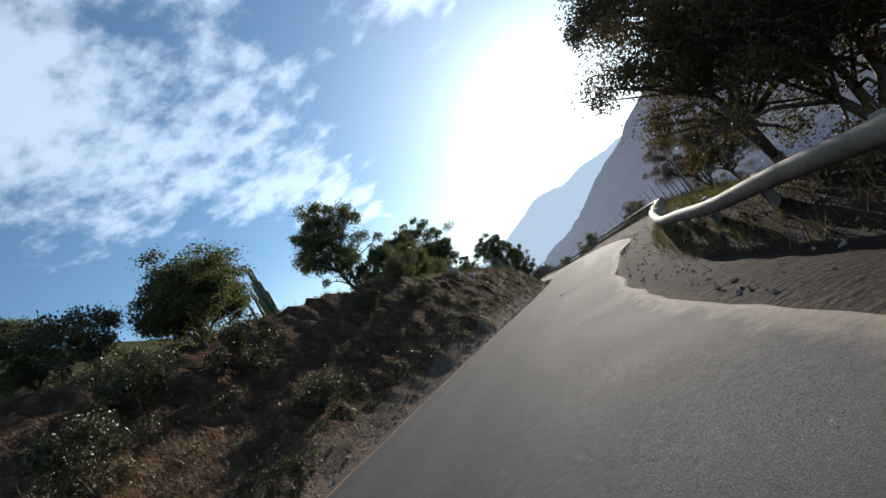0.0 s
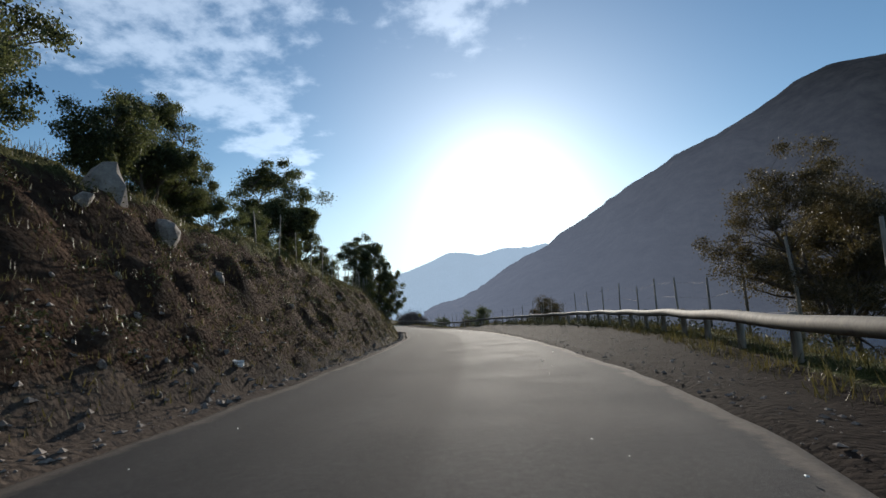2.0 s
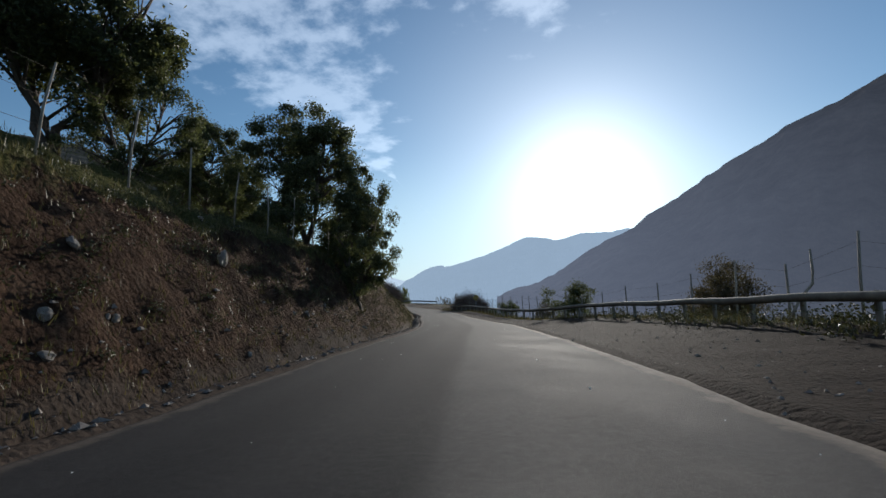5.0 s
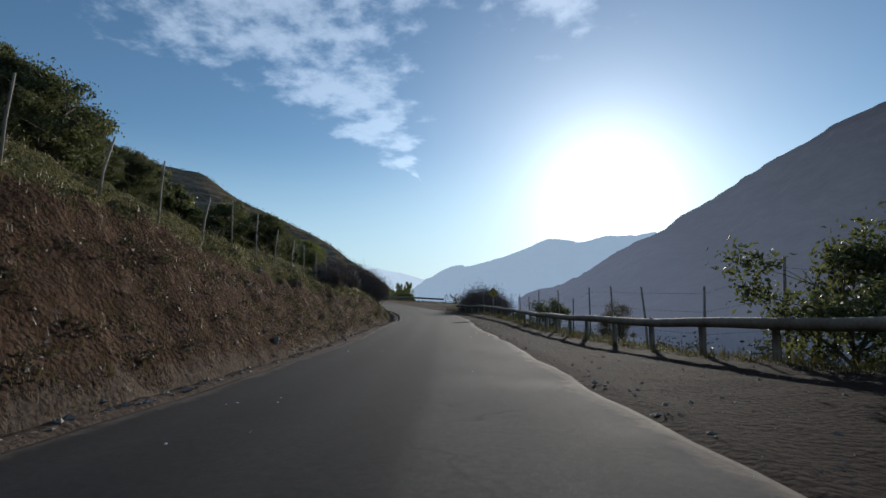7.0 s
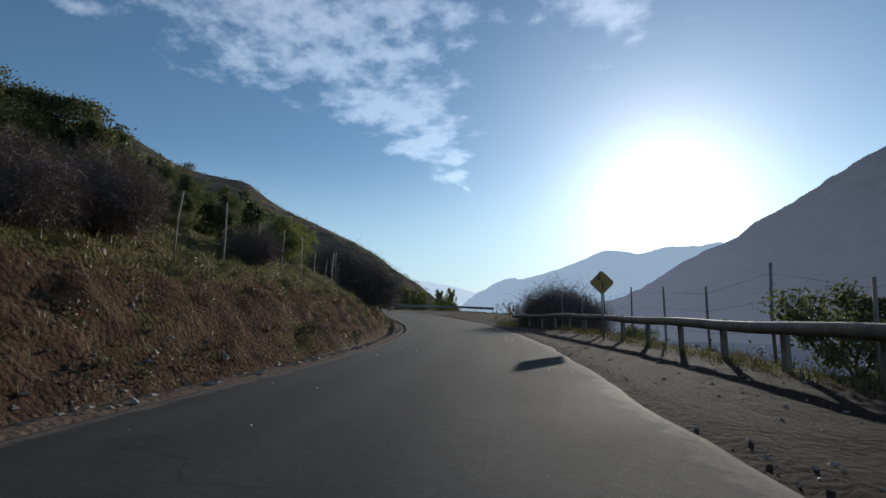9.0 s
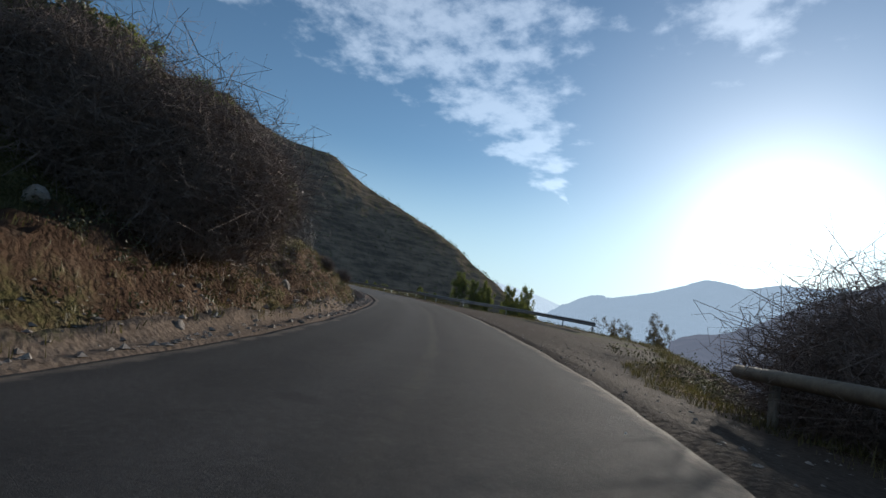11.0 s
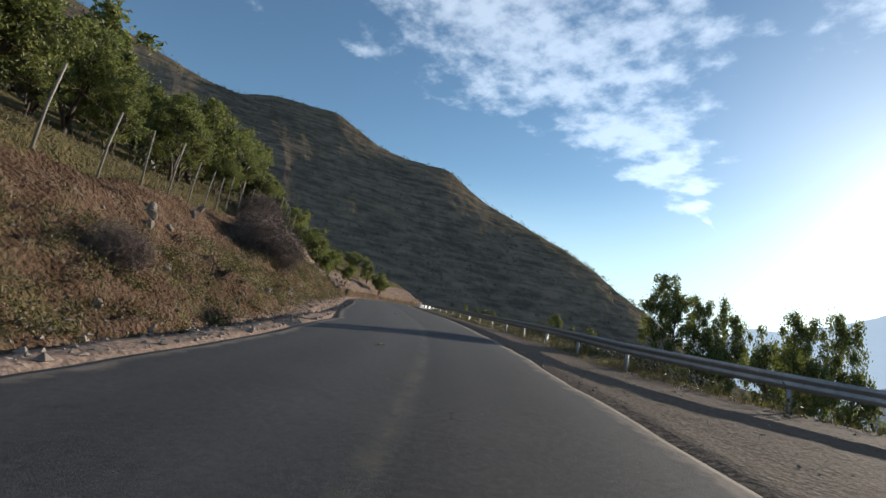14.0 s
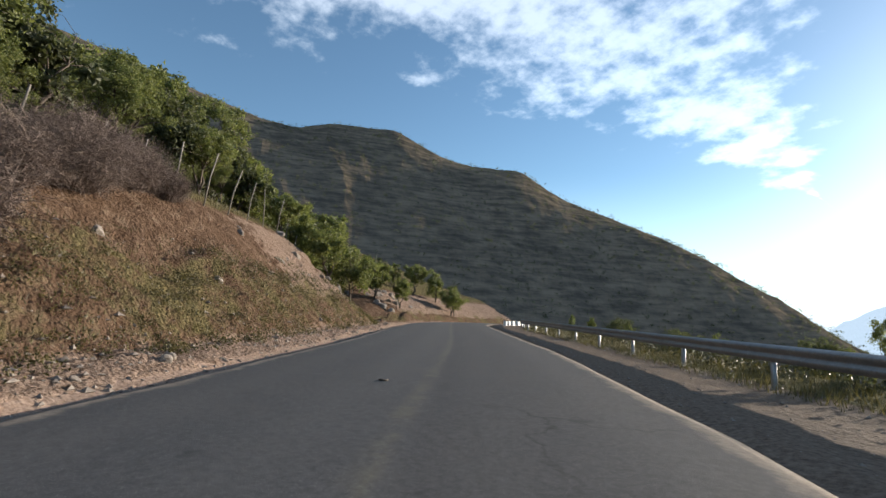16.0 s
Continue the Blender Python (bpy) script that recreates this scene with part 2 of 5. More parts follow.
def leaf_material(name, dark, light, through=0.35):
    m, nt, bsdf = shader(name)
    geo = nt.nodes.new("ShaderNodeNewGeometry")
    col = ramp_of(nt, geo.outputs["Random Per Island"], [(0.0, dark), (0.55, tuple((a + b) / 2 for a, b in zip(dark, light))), (1.0, light)])
    nt.links.new(col, bsdf.inputs["Base Color"])
    bsdf.inputs["Roughness"].default_value = 0.55
    lucid = nt.nodes.new("ShaderNodeBsdfTranslucent")
    nt.links.new(mix_of(nt, 1.0, col, (1.0, 1.0, 0.66), "MULTIPLY"), lucid.inputs["Color"])
    mx = nt.nodes.new("ShaderNodeMixShader")
    mx.inputs[0].default_value = through
    nt.links.new(bsdf.outputs[0], mx.inputs[1])
    nt.links.new(lucid.outputs[0], mx.inputs[2])
    nt.links.new(mx.outputs[0], nt.nodes["Material Output"].inputs["Surface"])
    return m


def ground_material():
    """Red-brown earth with stones; grass where the mesh says that it grows."""
    m, nt, bsdf = shader("earth")
    big = noise_of(nt, 0.35, 5, 0.6)
    mid = noise_of(nt, 2.2, 6, 0.7)
    fine = noise_of(nt, 14, 5, 0.7)
    # darker and lighter tones of each cover; the dark ones hold the early bank's shade
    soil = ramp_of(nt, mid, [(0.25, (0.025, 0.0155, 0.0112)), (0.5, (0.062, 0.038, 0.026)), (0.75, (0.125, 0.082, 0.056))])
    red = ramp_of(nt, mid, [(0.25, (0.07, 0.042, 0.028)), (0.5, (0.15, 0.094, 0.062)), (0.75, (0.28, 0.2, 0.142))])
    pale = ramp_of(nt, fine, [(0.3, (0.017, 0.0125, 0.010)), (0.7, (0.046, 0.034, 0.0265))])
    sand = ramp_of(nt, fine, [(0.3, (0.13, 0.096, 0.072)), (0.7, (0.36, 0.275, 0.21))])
    grass = ramp_of(nt, fine, [(0.3, (0.045, 0.05, 0.016)), (0.55, (0.095, 0.10, 0.034)), (0.8, (0.2, 0.17, 0.075))])
    straw = ramp_of(nt, fine, [(0.3, (0.078, 0.068, 0.03)), (0.55, (0.16, 0.13, 0.064)), (0.8, (0.3, 0.24, 0.14))])
    at = nt.nodes.new("ShaderNodeAttribute")
    at.attribute_name = "cover"
    sp = nt.nodes.new("ShaderNodeSeparateColor")
    nt.links.new(at.outputs["Color"], sp.inputs[0])
    patch = math_of(nt, "ADD", sp.outputs[0], math_of(nt, "SUBTRACT", big, 0.5))
    patch = math_of(nt, "ADD", patch, math_of(nt, "MULTIPLY", math_of(nt, "SUBTRACT", mid, 0.5), 0.8))
    grassy = step_of(nt, patch, 0.38, 0.62)
    gravel = step_of(nt, math_of(nt, "ADD", sp.outputs[1], math_of(nt, "MULTIPLY", math_of(nt, "SUBTRACT", mid, 0.5), 0.9)), 0.35, 0.65)
    # alpha blends them: redder soil further on, with shade and sunlight in the colour
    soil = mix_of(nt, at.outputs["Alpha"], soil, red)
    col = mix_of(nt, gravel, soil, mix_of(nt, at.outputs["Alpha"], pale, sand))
    rock = ramp_of(nt, fine, [(0.3, (0.17, 0.11, 0.08)), (0.7, (0.42, 0.31, 0.24))])
    rocky = step_of(nt, math_of(nt, "ADD", sp.outputs[2], math_of(nt, "SUBTRACT", mid, 0.5)), 0.4, 0.6)
    col = mix_of(nt, rocky, col, rock)
    col = mix_of(nt, grassy, col, mix_of(nt, at.outputs["Alpha"], grass, straw))
    nt.links.new(col, bsdf.inputs["Base Color"])
    bsdf.inputs["Roughness"].default_value = 0.95
    bsdf.inputs["Specular IOR Level"].default_value = 0.02
    vor = nt.nodes.new("ShaderNodeTexVoronoi")
    vor.inputs["Scale"].default_value = 11
    co = nt.nodes.new("ShaderNodeTexCoord")
    nt.links.new(co.outputs["Object"], vor.inputs["Vector"])
    rough = math_of(nt, "ADD", math_of(nt, "ADD", mid, math_of(nt, "MULTIPLY", fine, 0.6)), math_of(nt, "MULTIPLY", vor.outputs["Distance"], -0.5))
    # trodden gravel is smoother than the cut bank
    rough = math_of(nt, "MULTIPLY", rough, math_of(nt, "SUBTRACT", 1.0, math_of(nt, "MULTIPLY", gravel, 0.86)))
    bump_of(nt, bsdf, rough, 1.0, 0.22)
    return m


def asphalt_material():
    m, nt, bsdf = shader("asphalt")
    grain = noise_of(nt, 90, 3, 0.7)
    chips = noise_of(nt, 240, 2, 0.5)
    wear = noise_of(nt, 0.5, 5, 0.6)
    at = nt.nodes.new("ShaderNodeAttribute")
    at.attribute_name = "across"
    sp = nt.nodes.new("ShaderNodeSeparateColor")
    nt.links.new(at.outputs["Color"], sp.inputs[0])
    col = ramp_of(nt, grain, [(0.25, (0.014, 0.014, 0.0145)), (0.6, (0.032, 0.031, 0.0315)), (0.85, (0.085, 0.082, 0.079))])
    # glare at the start and sunlight at the end are put into the asphalt colour
    brightened = nt.nodes.new("ShaderNodeAttribute")
    brightened.attribute_name = "brightened"
    col = mix_of(nt, brightened.outputs["Fac"], col, ramp_of(nt, grain, [(0.25, (0.024, 0.024, 0.025)), (0.6, (0.052, 0.051, 0.052)), (0.85, (0.115, 0.112, 0.109))]))
    col = mix_of(nt, step_of(nt, chips, 0.66, 0.74), col, (0.26, 0.25, 0.23))
    col = mix_of(nt, math_of(nt, "MULTIPLY", step_of(nt, wear, 0.42, 0.7), 0.4), col, (0.062, 0.059, 0.057))
    # wheel tracks are polished paler, the edges dusty
    col = mix_of(nt, math_of(nt, "MULTIPLY", sp.outputs[1], 0.3), col, (0.066, 0.063, 0.061))
    dusty = step_of(nt, math_of(nt, "ADD", sp.outputs[0], math_of(nt, "MULTIPLY", math_of(nt, "SUBTRACT", noise_of(nt, 1.7, 6, 0.7), 0.5), 1.2)), 0.45, 0.85)
    col = mix_of(nt, math_of(nt, "MULTIPLY", dusty, 0.7), col, (0.19, 0.15, 0.115))
    # the worn yellow line along the middle
    worn = step_of(nt, noise_of(nt, 2.2, 7, 0.75), 0.36, 0.62)
    col = mix_of(nt, math_of(nt, "MULTIPLY", math_of(nt, "MULTIPLY", sp.outputs[2], worn), 0.2), col, (0.16, 0.135, 0.075))
    # hairline cracks, tar patches and the older lane, darkened also for the sun glare beside it
    crack = nt.nodes.new("ShaderNodeTexVoronoi")
    crack.feature = "DISTANCE_TO_EDGE"
    crack.inputs["Scale"].default_value = 0.42
    co = nt.nodes.new("ShaderNodeTexCoord")
    bend = nt.nodes.new("ShaderNodeVectorMath"); bend.operation = "ADD"
    wob = nt.nodes.new("ShaderNodeTexNoise"); wob.inputs["Scale"].default_value = 1.3; wob.inputs["Detail"].default_value = 6
    nt.links.new(co.outputs["Object"], wob.inputs["Vector"])
    nt.links.new(co.outputs["Object"], bend.inputs[0]); nt.links.new(wob.outputs["Color"], bend.inputs[1])
    nt.links.new(bend.outputs[0], crack.inputs["Vector"])
    fissure = math_of(nt, "MULTIPLY", math_of(nt, "SUBTRACT", 1.0, step_of(nt, crack.outputs["Distance"], 0.002, 0.012)), step_of(nt, noise_of(nt, 0.25, 3, 0.5), 0.56, 0.68))
    col = mix_of(nt, math_of(nt, "MULTIPLY", fissure, 0.45), col, (0.012, 0.012, 0.012))
    tar = step_of(nt, noise_of(nt, 0.9, 4, 0.55), 0.66, 0.72)
    col = mix_of(nt, math_of(nt, "MULTIPLY", tar, 0.45), col, (0.02, 0.02, 0.021))
    col = mix_of(nt, math_of(nt, "MULTIPLY", at.outputs["Alpha"], math_of(nt, "SUBTRACT", 0.42, math_of(nt, "MULTIPLY", brightened.outputs["Fac"], 0.2))), col, (0.02, 0.019, 0.02))
    nt.links.new(col, bsdf.inputs["Base Color"])
    mottle = ramp_of(nt, noise_of(nt, 16, 4, 0.7), [(0.3, (0.8,) * 3), (0.7, (1.2,) * 3)])
    col = mix_of(nt, 1.0, col, mottle, "MULTIPLY")
    # the same stretches are multiplied up once more
    col_out = mix_of(nt, brightened.outputs["Fac"], col, (1.7, 1.7, 1.7), "MULTIPLY")
    nt.links.new(col_out, bsdf.inputs["Base Color"])
    nt.links.new(ramp_of(nt, wear, [(0.3, (0.86,) * 3), (0.7, (0.97,) * 3)]), bsdf.inputs["Roughness"])
    nt.links.new(math_of(nt, "SUBTRACT", 0.18, math_of(nt, "MULTIPLY", at.outputs["Alpha"], 0.1)), bsdf.inputs["Specular IOR Level"])
    bump_of(nt, bsdf, math_of(nt, "ADD", grain, math_of(nt, "MULTIPLY", chips, 0.6)), 0.6, 0.009)
    return m


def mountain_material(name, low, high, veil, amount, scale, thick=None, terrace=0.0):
    """A far slope; the light that the air between scatters is put into its emission as a veil."""
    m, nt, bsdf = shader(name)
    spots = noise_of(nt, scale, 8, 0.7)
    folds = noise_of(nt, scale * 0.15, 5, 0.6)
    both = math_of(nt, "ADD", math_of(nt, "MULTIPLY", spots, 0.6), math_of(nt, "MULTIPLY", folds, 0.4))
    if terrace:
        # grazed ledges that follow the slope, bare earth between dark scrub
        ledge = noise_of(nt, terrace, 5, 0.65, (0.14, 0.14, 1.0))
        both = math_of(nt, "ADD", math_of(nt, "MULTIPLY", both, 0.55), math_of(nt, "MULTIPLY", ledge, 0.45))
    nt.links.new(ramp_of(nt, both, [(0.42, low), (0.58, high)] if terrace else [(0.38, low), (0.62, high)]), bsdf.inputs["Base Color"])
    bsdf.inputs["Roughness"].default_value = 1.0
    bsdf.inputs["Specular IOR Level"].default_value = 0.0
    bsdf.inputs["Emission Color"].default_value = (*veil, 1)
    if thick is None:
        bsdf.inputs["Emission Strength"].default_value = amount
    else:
        # the emission that stands for valley haze grows along x, towards the sun's side
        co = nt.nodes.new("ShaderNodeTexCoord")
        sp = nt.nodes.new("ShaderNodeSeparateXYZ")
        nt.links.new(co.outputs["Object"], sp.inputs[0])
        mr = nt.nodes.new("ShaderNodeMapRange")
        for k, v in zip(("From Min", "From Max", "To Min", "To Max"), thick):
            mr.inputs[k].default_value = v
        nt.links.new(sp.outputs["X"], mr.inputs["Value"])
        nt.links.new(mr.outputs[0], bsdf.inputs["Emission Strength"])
    return m


EARTH, ASPHALT = ground_material(), asphalt_material()
BARK = plain("bark", (0.035, 0.026, 0.02), (0.14, 0.11, 0.085), 6, 0.9, bump=0.6, depth=0.03, stretch=(1, 1, 0.25))
TWIG = plain("dry_twig", (0.085, 0.062, 0.052), (0.24, 0.18, 0.15), 8, 0.9)
LEAF_DARK = leaf_material("leaf_olive", (0.05, 0.061, 0.029), (0.14, 0.15, 0.073), 0.5)
LEAF_MID = leaf_material("leaf_green", (0.08, 0.10, 0.034), (0.27, 0.29, 0.105), 0.48)
LEAF_RUST = leaf_material("leaf_rust", (0.042, 0.034, 0.018), (0.13, 0.10, 0.052), 0.42)
LEAF_SCRUB = leaf_material("leaf_scrub", (0.028, 0.031, 0.012), (0.10, 0.094, 0.04), 0.2)
DRY_LEAF = leaf_material("leaf_dry", (0.034, 0.024, 0.018), (0.11, 0.075, 0.052), 0.2)
GRASS = leaf_material("grass_blade", (0.04, 0.04, 0.012), (0.2, 0.162, 0.068), 0.3)
STONE = plain("stone", (0.10, 0.075, 0.06), (0.36, 0.31, 0.26), 4, 0.9, bump=0.5, depth=0.03)
PIPE = plain("rail_paint", (0.075, 0.06, 0.045), (0.24, 0.2, 0.14), 2.5, 0.8, 0.0, 0.3, 0.006)
STEEL = plain("galvanised_steel", (0.17, 0.175, 0.18), (0.33, 0.335, 0.335), 3.0, 0.45, 0.7, 0.1, 0.004)
POST = plain("weathered_wood", (0.10, 0.085, 0.07), (0.36, 0.32, 0.26), 5, 0.85, bump=0.5, depth=0.01, stretch=(1, 1, 0.15))
WIRE = plain("rusty_wire", (0.07, 0.05, 0.04), (0.16, 0.13, 0.11), 20, 0.7, 0.5)
CACTUS = plain("cactus_skin", (0.03, 0.045, 0.02), (0.09, 0.11, 0.045), 5, 0.7, bump=0.4)
YELLOW = plain("sign_yellow", (0.2, 0.13, 0.02), (0.36, 0.24, 0.035), 3, 0.45, bump=0.05)
BLACK = plain("sign_black", (0.01, 0.01, 0.01), (0.03, 0.03, 0.03), 6, 0.5, bump=0.05)
PALE_WOOD = plain("pale_board", (0.4, 0.31, 0.13), (0.7, 0.57, 0.3), 6, 0.8, bump=0.2, stretch=(0.2, 1, 1))
WHITE = plain("white_paint", (0.6, 0.6, 0.58), (0.82, 0.82, 0.8), 4, 0.5, bump=0.1)

# ---------------------------------------------------------------- the line of the road
LINE = [(3.0, -60.0, 1.6), (2.6, -40.0, 1.2), (1.9, -20.0, 0.8), (1.2, -10.0, 0.5), (0.0, 0.0, 0.25), (-2.1, 9.6, -0.07), (-3.1, 19.5, -0.18), (-4.1, 29.6, -0.46),
        (-5.5, 39.7, -0.80), (-7.3, 49.3, -1.14), (-9.8, 59.0, -1.51), (-12.3, 68.8, -1.92), (-15.5, 78.1, -2.34), (-19.1, 87.4, -2.62),
        (-22.7, 96.8, -2.80), (-27.2, 105.5, -2.77), (-33.0, 113.7, -2.53), (-39.6, 121.8, -2.17), (-46.6, 128.7, -1.80), (-54.4, 134.8, -1.38),
        (-62.6, 140.4, -0.98), (-71.1, 145.6, -0.58), (-79.6, 150.9, -0.2), (-87.2, 157.3, 0.05), (-93.6, 165.0, 0.15), (-99.0, 173.5, 0.2),
        (-104.0, 192.0, 0.2), (-106.0, 212.0, 0.2), (-110.0, 245.0, 0.2)]


def lay_line():
    pts = np.array(LINE)
    fine = []
    for k in range(1, len(pts) - 2):
        p0, p1, p2, p3 = pts[k - 1:k + 3]
        for u in np.linspace(0, 1, 40, endpoint=False):
            fine.append(0.5 * (2 * p1 + (p2 - p0) * u + (2 * p0 - 5 * p1 + 4 * p2 - p3) * u * u + (3 * p1 - p0 - 3 * p2 + p3) * u ** 3))
    fine = np.array(fine)
    run = np.r_[0, np.cumsum(np.hypot(*np.diff(fine[:, :2], axis=0).T))]
    run = run - run[np.argmin(np.hypot(*(fine[:, :2].T)))]
    # from the first bend on a station is longer than a metre
    long = np.interp((run[1:] + run[:-1]) / 2, [-60, 12, 40, 75, 129, 142, 190, 215], [1, 1, 1.2, 1.38, 1.4, 1.52, 1.5, 1.4])
    steps = np.diff(fine[:, :2], axis=0) * long[:, None]
    fine[1:, :2] = fine[0, :2] + np.cumsum(steps, 0)
    return fine, run, np.r_[0, np.cumsum(np.hypot(*steps.T))]


FINE, RUN, METRES = lay_line()
_d = np.gradient(FINE[:, :2], axis=0)
HEAD = np.unwrap(np.arctan2(-_d[:, 0], _d[:, 1]))
STEP = np.arange(-40, 215, 0.5)
HEAD_EVEN = np.interp(STEP, RUN, HEAD)
_k = np.exp(-np.arange(-60, 61) ** 2 / (2 * 24.0 ** 2))
HEAD_SOFT = np.convolve(np.pad(HEAD_EVEN, 60, mode="edge"), _k / _k.sum(), mode="valid")


def stations(start, end, metres):
    """Stations between start and end that lie so many metres apart."""
    a, b = np.interp([start, end], RUN, METRES)
    return np.interp(np.arange(a, b, metres), METRES, RUN)


def place(s, o):
    """x, y of the point s metres along the road and o metres to its right, and the road's height there."""
    s, o = np.broadcast_arrays(np.asarray(s, float), np.asarray(o, float))
    c = np.stack([np.interp(s, RUN, FINE[:, k]) for k in range(3)], -1)
    h1, h2 = np.interp(s, STEP, HEAD_EVEN), np.interp(s, STEP, HEAD_SOFT)
    w = smooth(8, 45, np.abs(o))
    h = h1 * (1 - w) + h2 * w
    return c[..., 0] + o * np.cos(h), c[..., 1] + o * np.sin(h), c[..., 2]


def edge_right(s):
    return np.interp(s, [-40, 14, 20, 24, 27, 60, 75, 96, 105, 109, 113, 117, 130, 137, 142, 215], [1.15, 1.15, 1.5, 2.2, 2.5, 2.5, 1.85, 1.85, 2.0, 2.0, 2.3, 2.5, 2.45, 2.45, 2.12, 2.12])


def edge_left(s):
    return np.interp(s, [-40, 8, 13, 17, 21, 104, 115, 148, 153, 165, 190, 215], [-5.0, -5.0, -4.6, -4.1, -3.6, -3.5, -3.15, -3.3, -4.1, -4.35, -4.2, -4.2])


def rail_off(s):
    """How far to the right of the line the guard rails stand."""
    return np.interp(s, [-40, 0, 14, 18, 22, 26, 30, 35, 45, 56, 66, 76, 84, 96, 106, 112, 116, 119.5, 122, 128, 133, 138, 141, 142.5, 143.7, 146, 150, 170, 215],
                     [2.7, 2.7, 2.7, 3.0, 3.5, 4.1, 4.9, 6.0, 7.5, 8.3, 7.8, 6.2, 5.1, 5.1, 5.0, 4.8, 4.9, 6.2, 9.5, 12.5, 12.4, 11.5, 10.0, 8.5, 6.6, 5.3, 5.15, 5.1, 5.1])


def rail_lift(s):
    """How much higher than usual the pipe rail and its foot lie above the road."""
    return np.interp(s, [-40, 14, 18, 22, 26, 29, 33, 46, 72, 80, 90, 106, 117, 126, 150, 160], [-0.17, -0.17, -0.14, -0.12, -0.05, 0.02, 0.08, 0.22, 0.22, -0.03, -0.05, 0.08, -0.33, -0.2, -0.05, -0.12])


def crest_off(s):
    return np.interp(s, [-40, 0, 14, 21, 28, 60, 84, 95, 104, 112, 125, 146, 154, 168, 176, 182, 215], [-12, -11, -9.8, -8.2, -6.9, -6.6, -6.3, -6.2, -6.2, -6.2, -6.4, -9.0, -10.8, -11.2, -12.2, -12.4, -12.4])


def crest_high(s):
    return np.interp(s, [-40, 0, 14, 21, 28, 50, 70, 77, 84, 88, 93, 104, 112, 119, 125, 150, 162, 170, 174, 180, 185, 215],
                     [4.0, 4.4, 4.9, 4.6, 3.9, 3.7, 3.7, 3.2, 2.55, 2.5, 2.2, 2.1, 1.9, 2.1, 2.3, 3.2, 4.9, 5.2, 1.9, 1.4, 3.6, 3.8])


def foot_off(s):
    """Where the cut bank begins, left of the verge."""
    return edge_left(s) - np.interp(s, [100, 110, 124, 134, 146, 156, 170, 180], [0.8, 0.55, 0.6, 1.35, 1.6, 2.0, 1.8, 1.2]) - 0.35 * value_noise(s / 5.0, s * 0, 3)


def ground_high(s, o, rough=True):
    """Height of the earth at (s, o)."""
    s, o = np.broadcast_arrays(np.asarray(s, float), np.asarray(o, float))
    x, y, z = place(s, o)
    # left: verge, cut bank, hillside
    oc, hc = crest_off(s), crest_high(s)
    foot = foot_off(s)
    el, er = edge_left(s), edge_right(s)
    t = np.clip((foot - o) / np.maximum(foot - oc, 0.5), 0, 1)
    bank = hc * (t ** 0.9) + 0.42 * smooth(0.1, 2.0, el - o) * smooth(140, 152, s)
    past = np.maximum(oc - o, 0)
    hill = 0.27 * past + np.interp(s, [66, 76, 112, 122], [0, 0.17, 0.17, 0]) * np.minimum(past, 3) + 0.0016 * past ** 2 + 0.12 * np.maximum(past - 16, 0) * smooth(70, 40, s) + 1.6 * fbm(x / 22, y / 22, 3, 5) * smooth(2, 30, past)
    left = bank + hill
    # right: shoulder, edge, and the slope to the lake
    ro = rail_off(s)
    over = np.maximum(o - ro - 0.7 - 1.8 * smooth(143, 150, s), 0)
    berm = 0.22 * smooth(-0.6, 0.9, o - ro) * np.interp(s, [18, 27, 70, 80, 108, 118, 145, 160], [3.4, 1, 1, 0.0, 0.0, 0, 0, 0.3])
    drop = -0.34 * over - 0.006 * over ** 2 * smooth(0, 20, over)
    right = berm + rail_lift(s) * smooth(er + 0.4, ro, o) + np.maximum(drop, -60) - 0.05 * smooth(er, er + 1, o)
    h = np.where(o < 0, left, right)
    bed = smooth(-0.25, 0.05, o - el) * smooth(er + 0.25, er - 0.05, o)
    h = h - 0.14 * bed
    if rough:
        on_bank = smooth(foot + 0.3, foot - 0.8, o) * smooth(-14, -8, o)
        run = o * 1.9
        lumps = fbm(s / 1.9, run / 1.9, 3, 23)
        clods = fbm(s / 0.55, run / 0.55, 3, 29)
        h = h + on_bank * (0.42 * lumps + 0.36 * clods + 0.26 * np.maximum(fbm(s / 0.3, run / 0.3, 2, 33), 0))
        h = h - 0.35 * np.exp(-(past / 0.9) ** 2) * (o < -4) * smooth(26, 34, s)
        trod = 1 - 0.65 * (o > 0) * smooth(ro + 1.0, ro, o)
        h = h + (1 - bed) * trod * (0.10 * fbm(x / 0.7, y / 0.7, 3, 31) * smooth(0.1, 1.2, np.maximum(el - o, o - er)) + 0.5 * fbm(x / 7, y / 7, 3, 41) * smooth(8, 20, np.abs(o)))
        h = h + (1 - bed) * trod * 0.05 * fbm(x / 0.25, y / 0.25, 2, 37) * smooth(0.05, 0.5, np.maximum(el - o, o - er))
    return z + h


def spot(s, o, lift=0.0):
    x, y, _ = place(s, o)
    return float(x), float(y), float(ground_high(s, o)) + lift


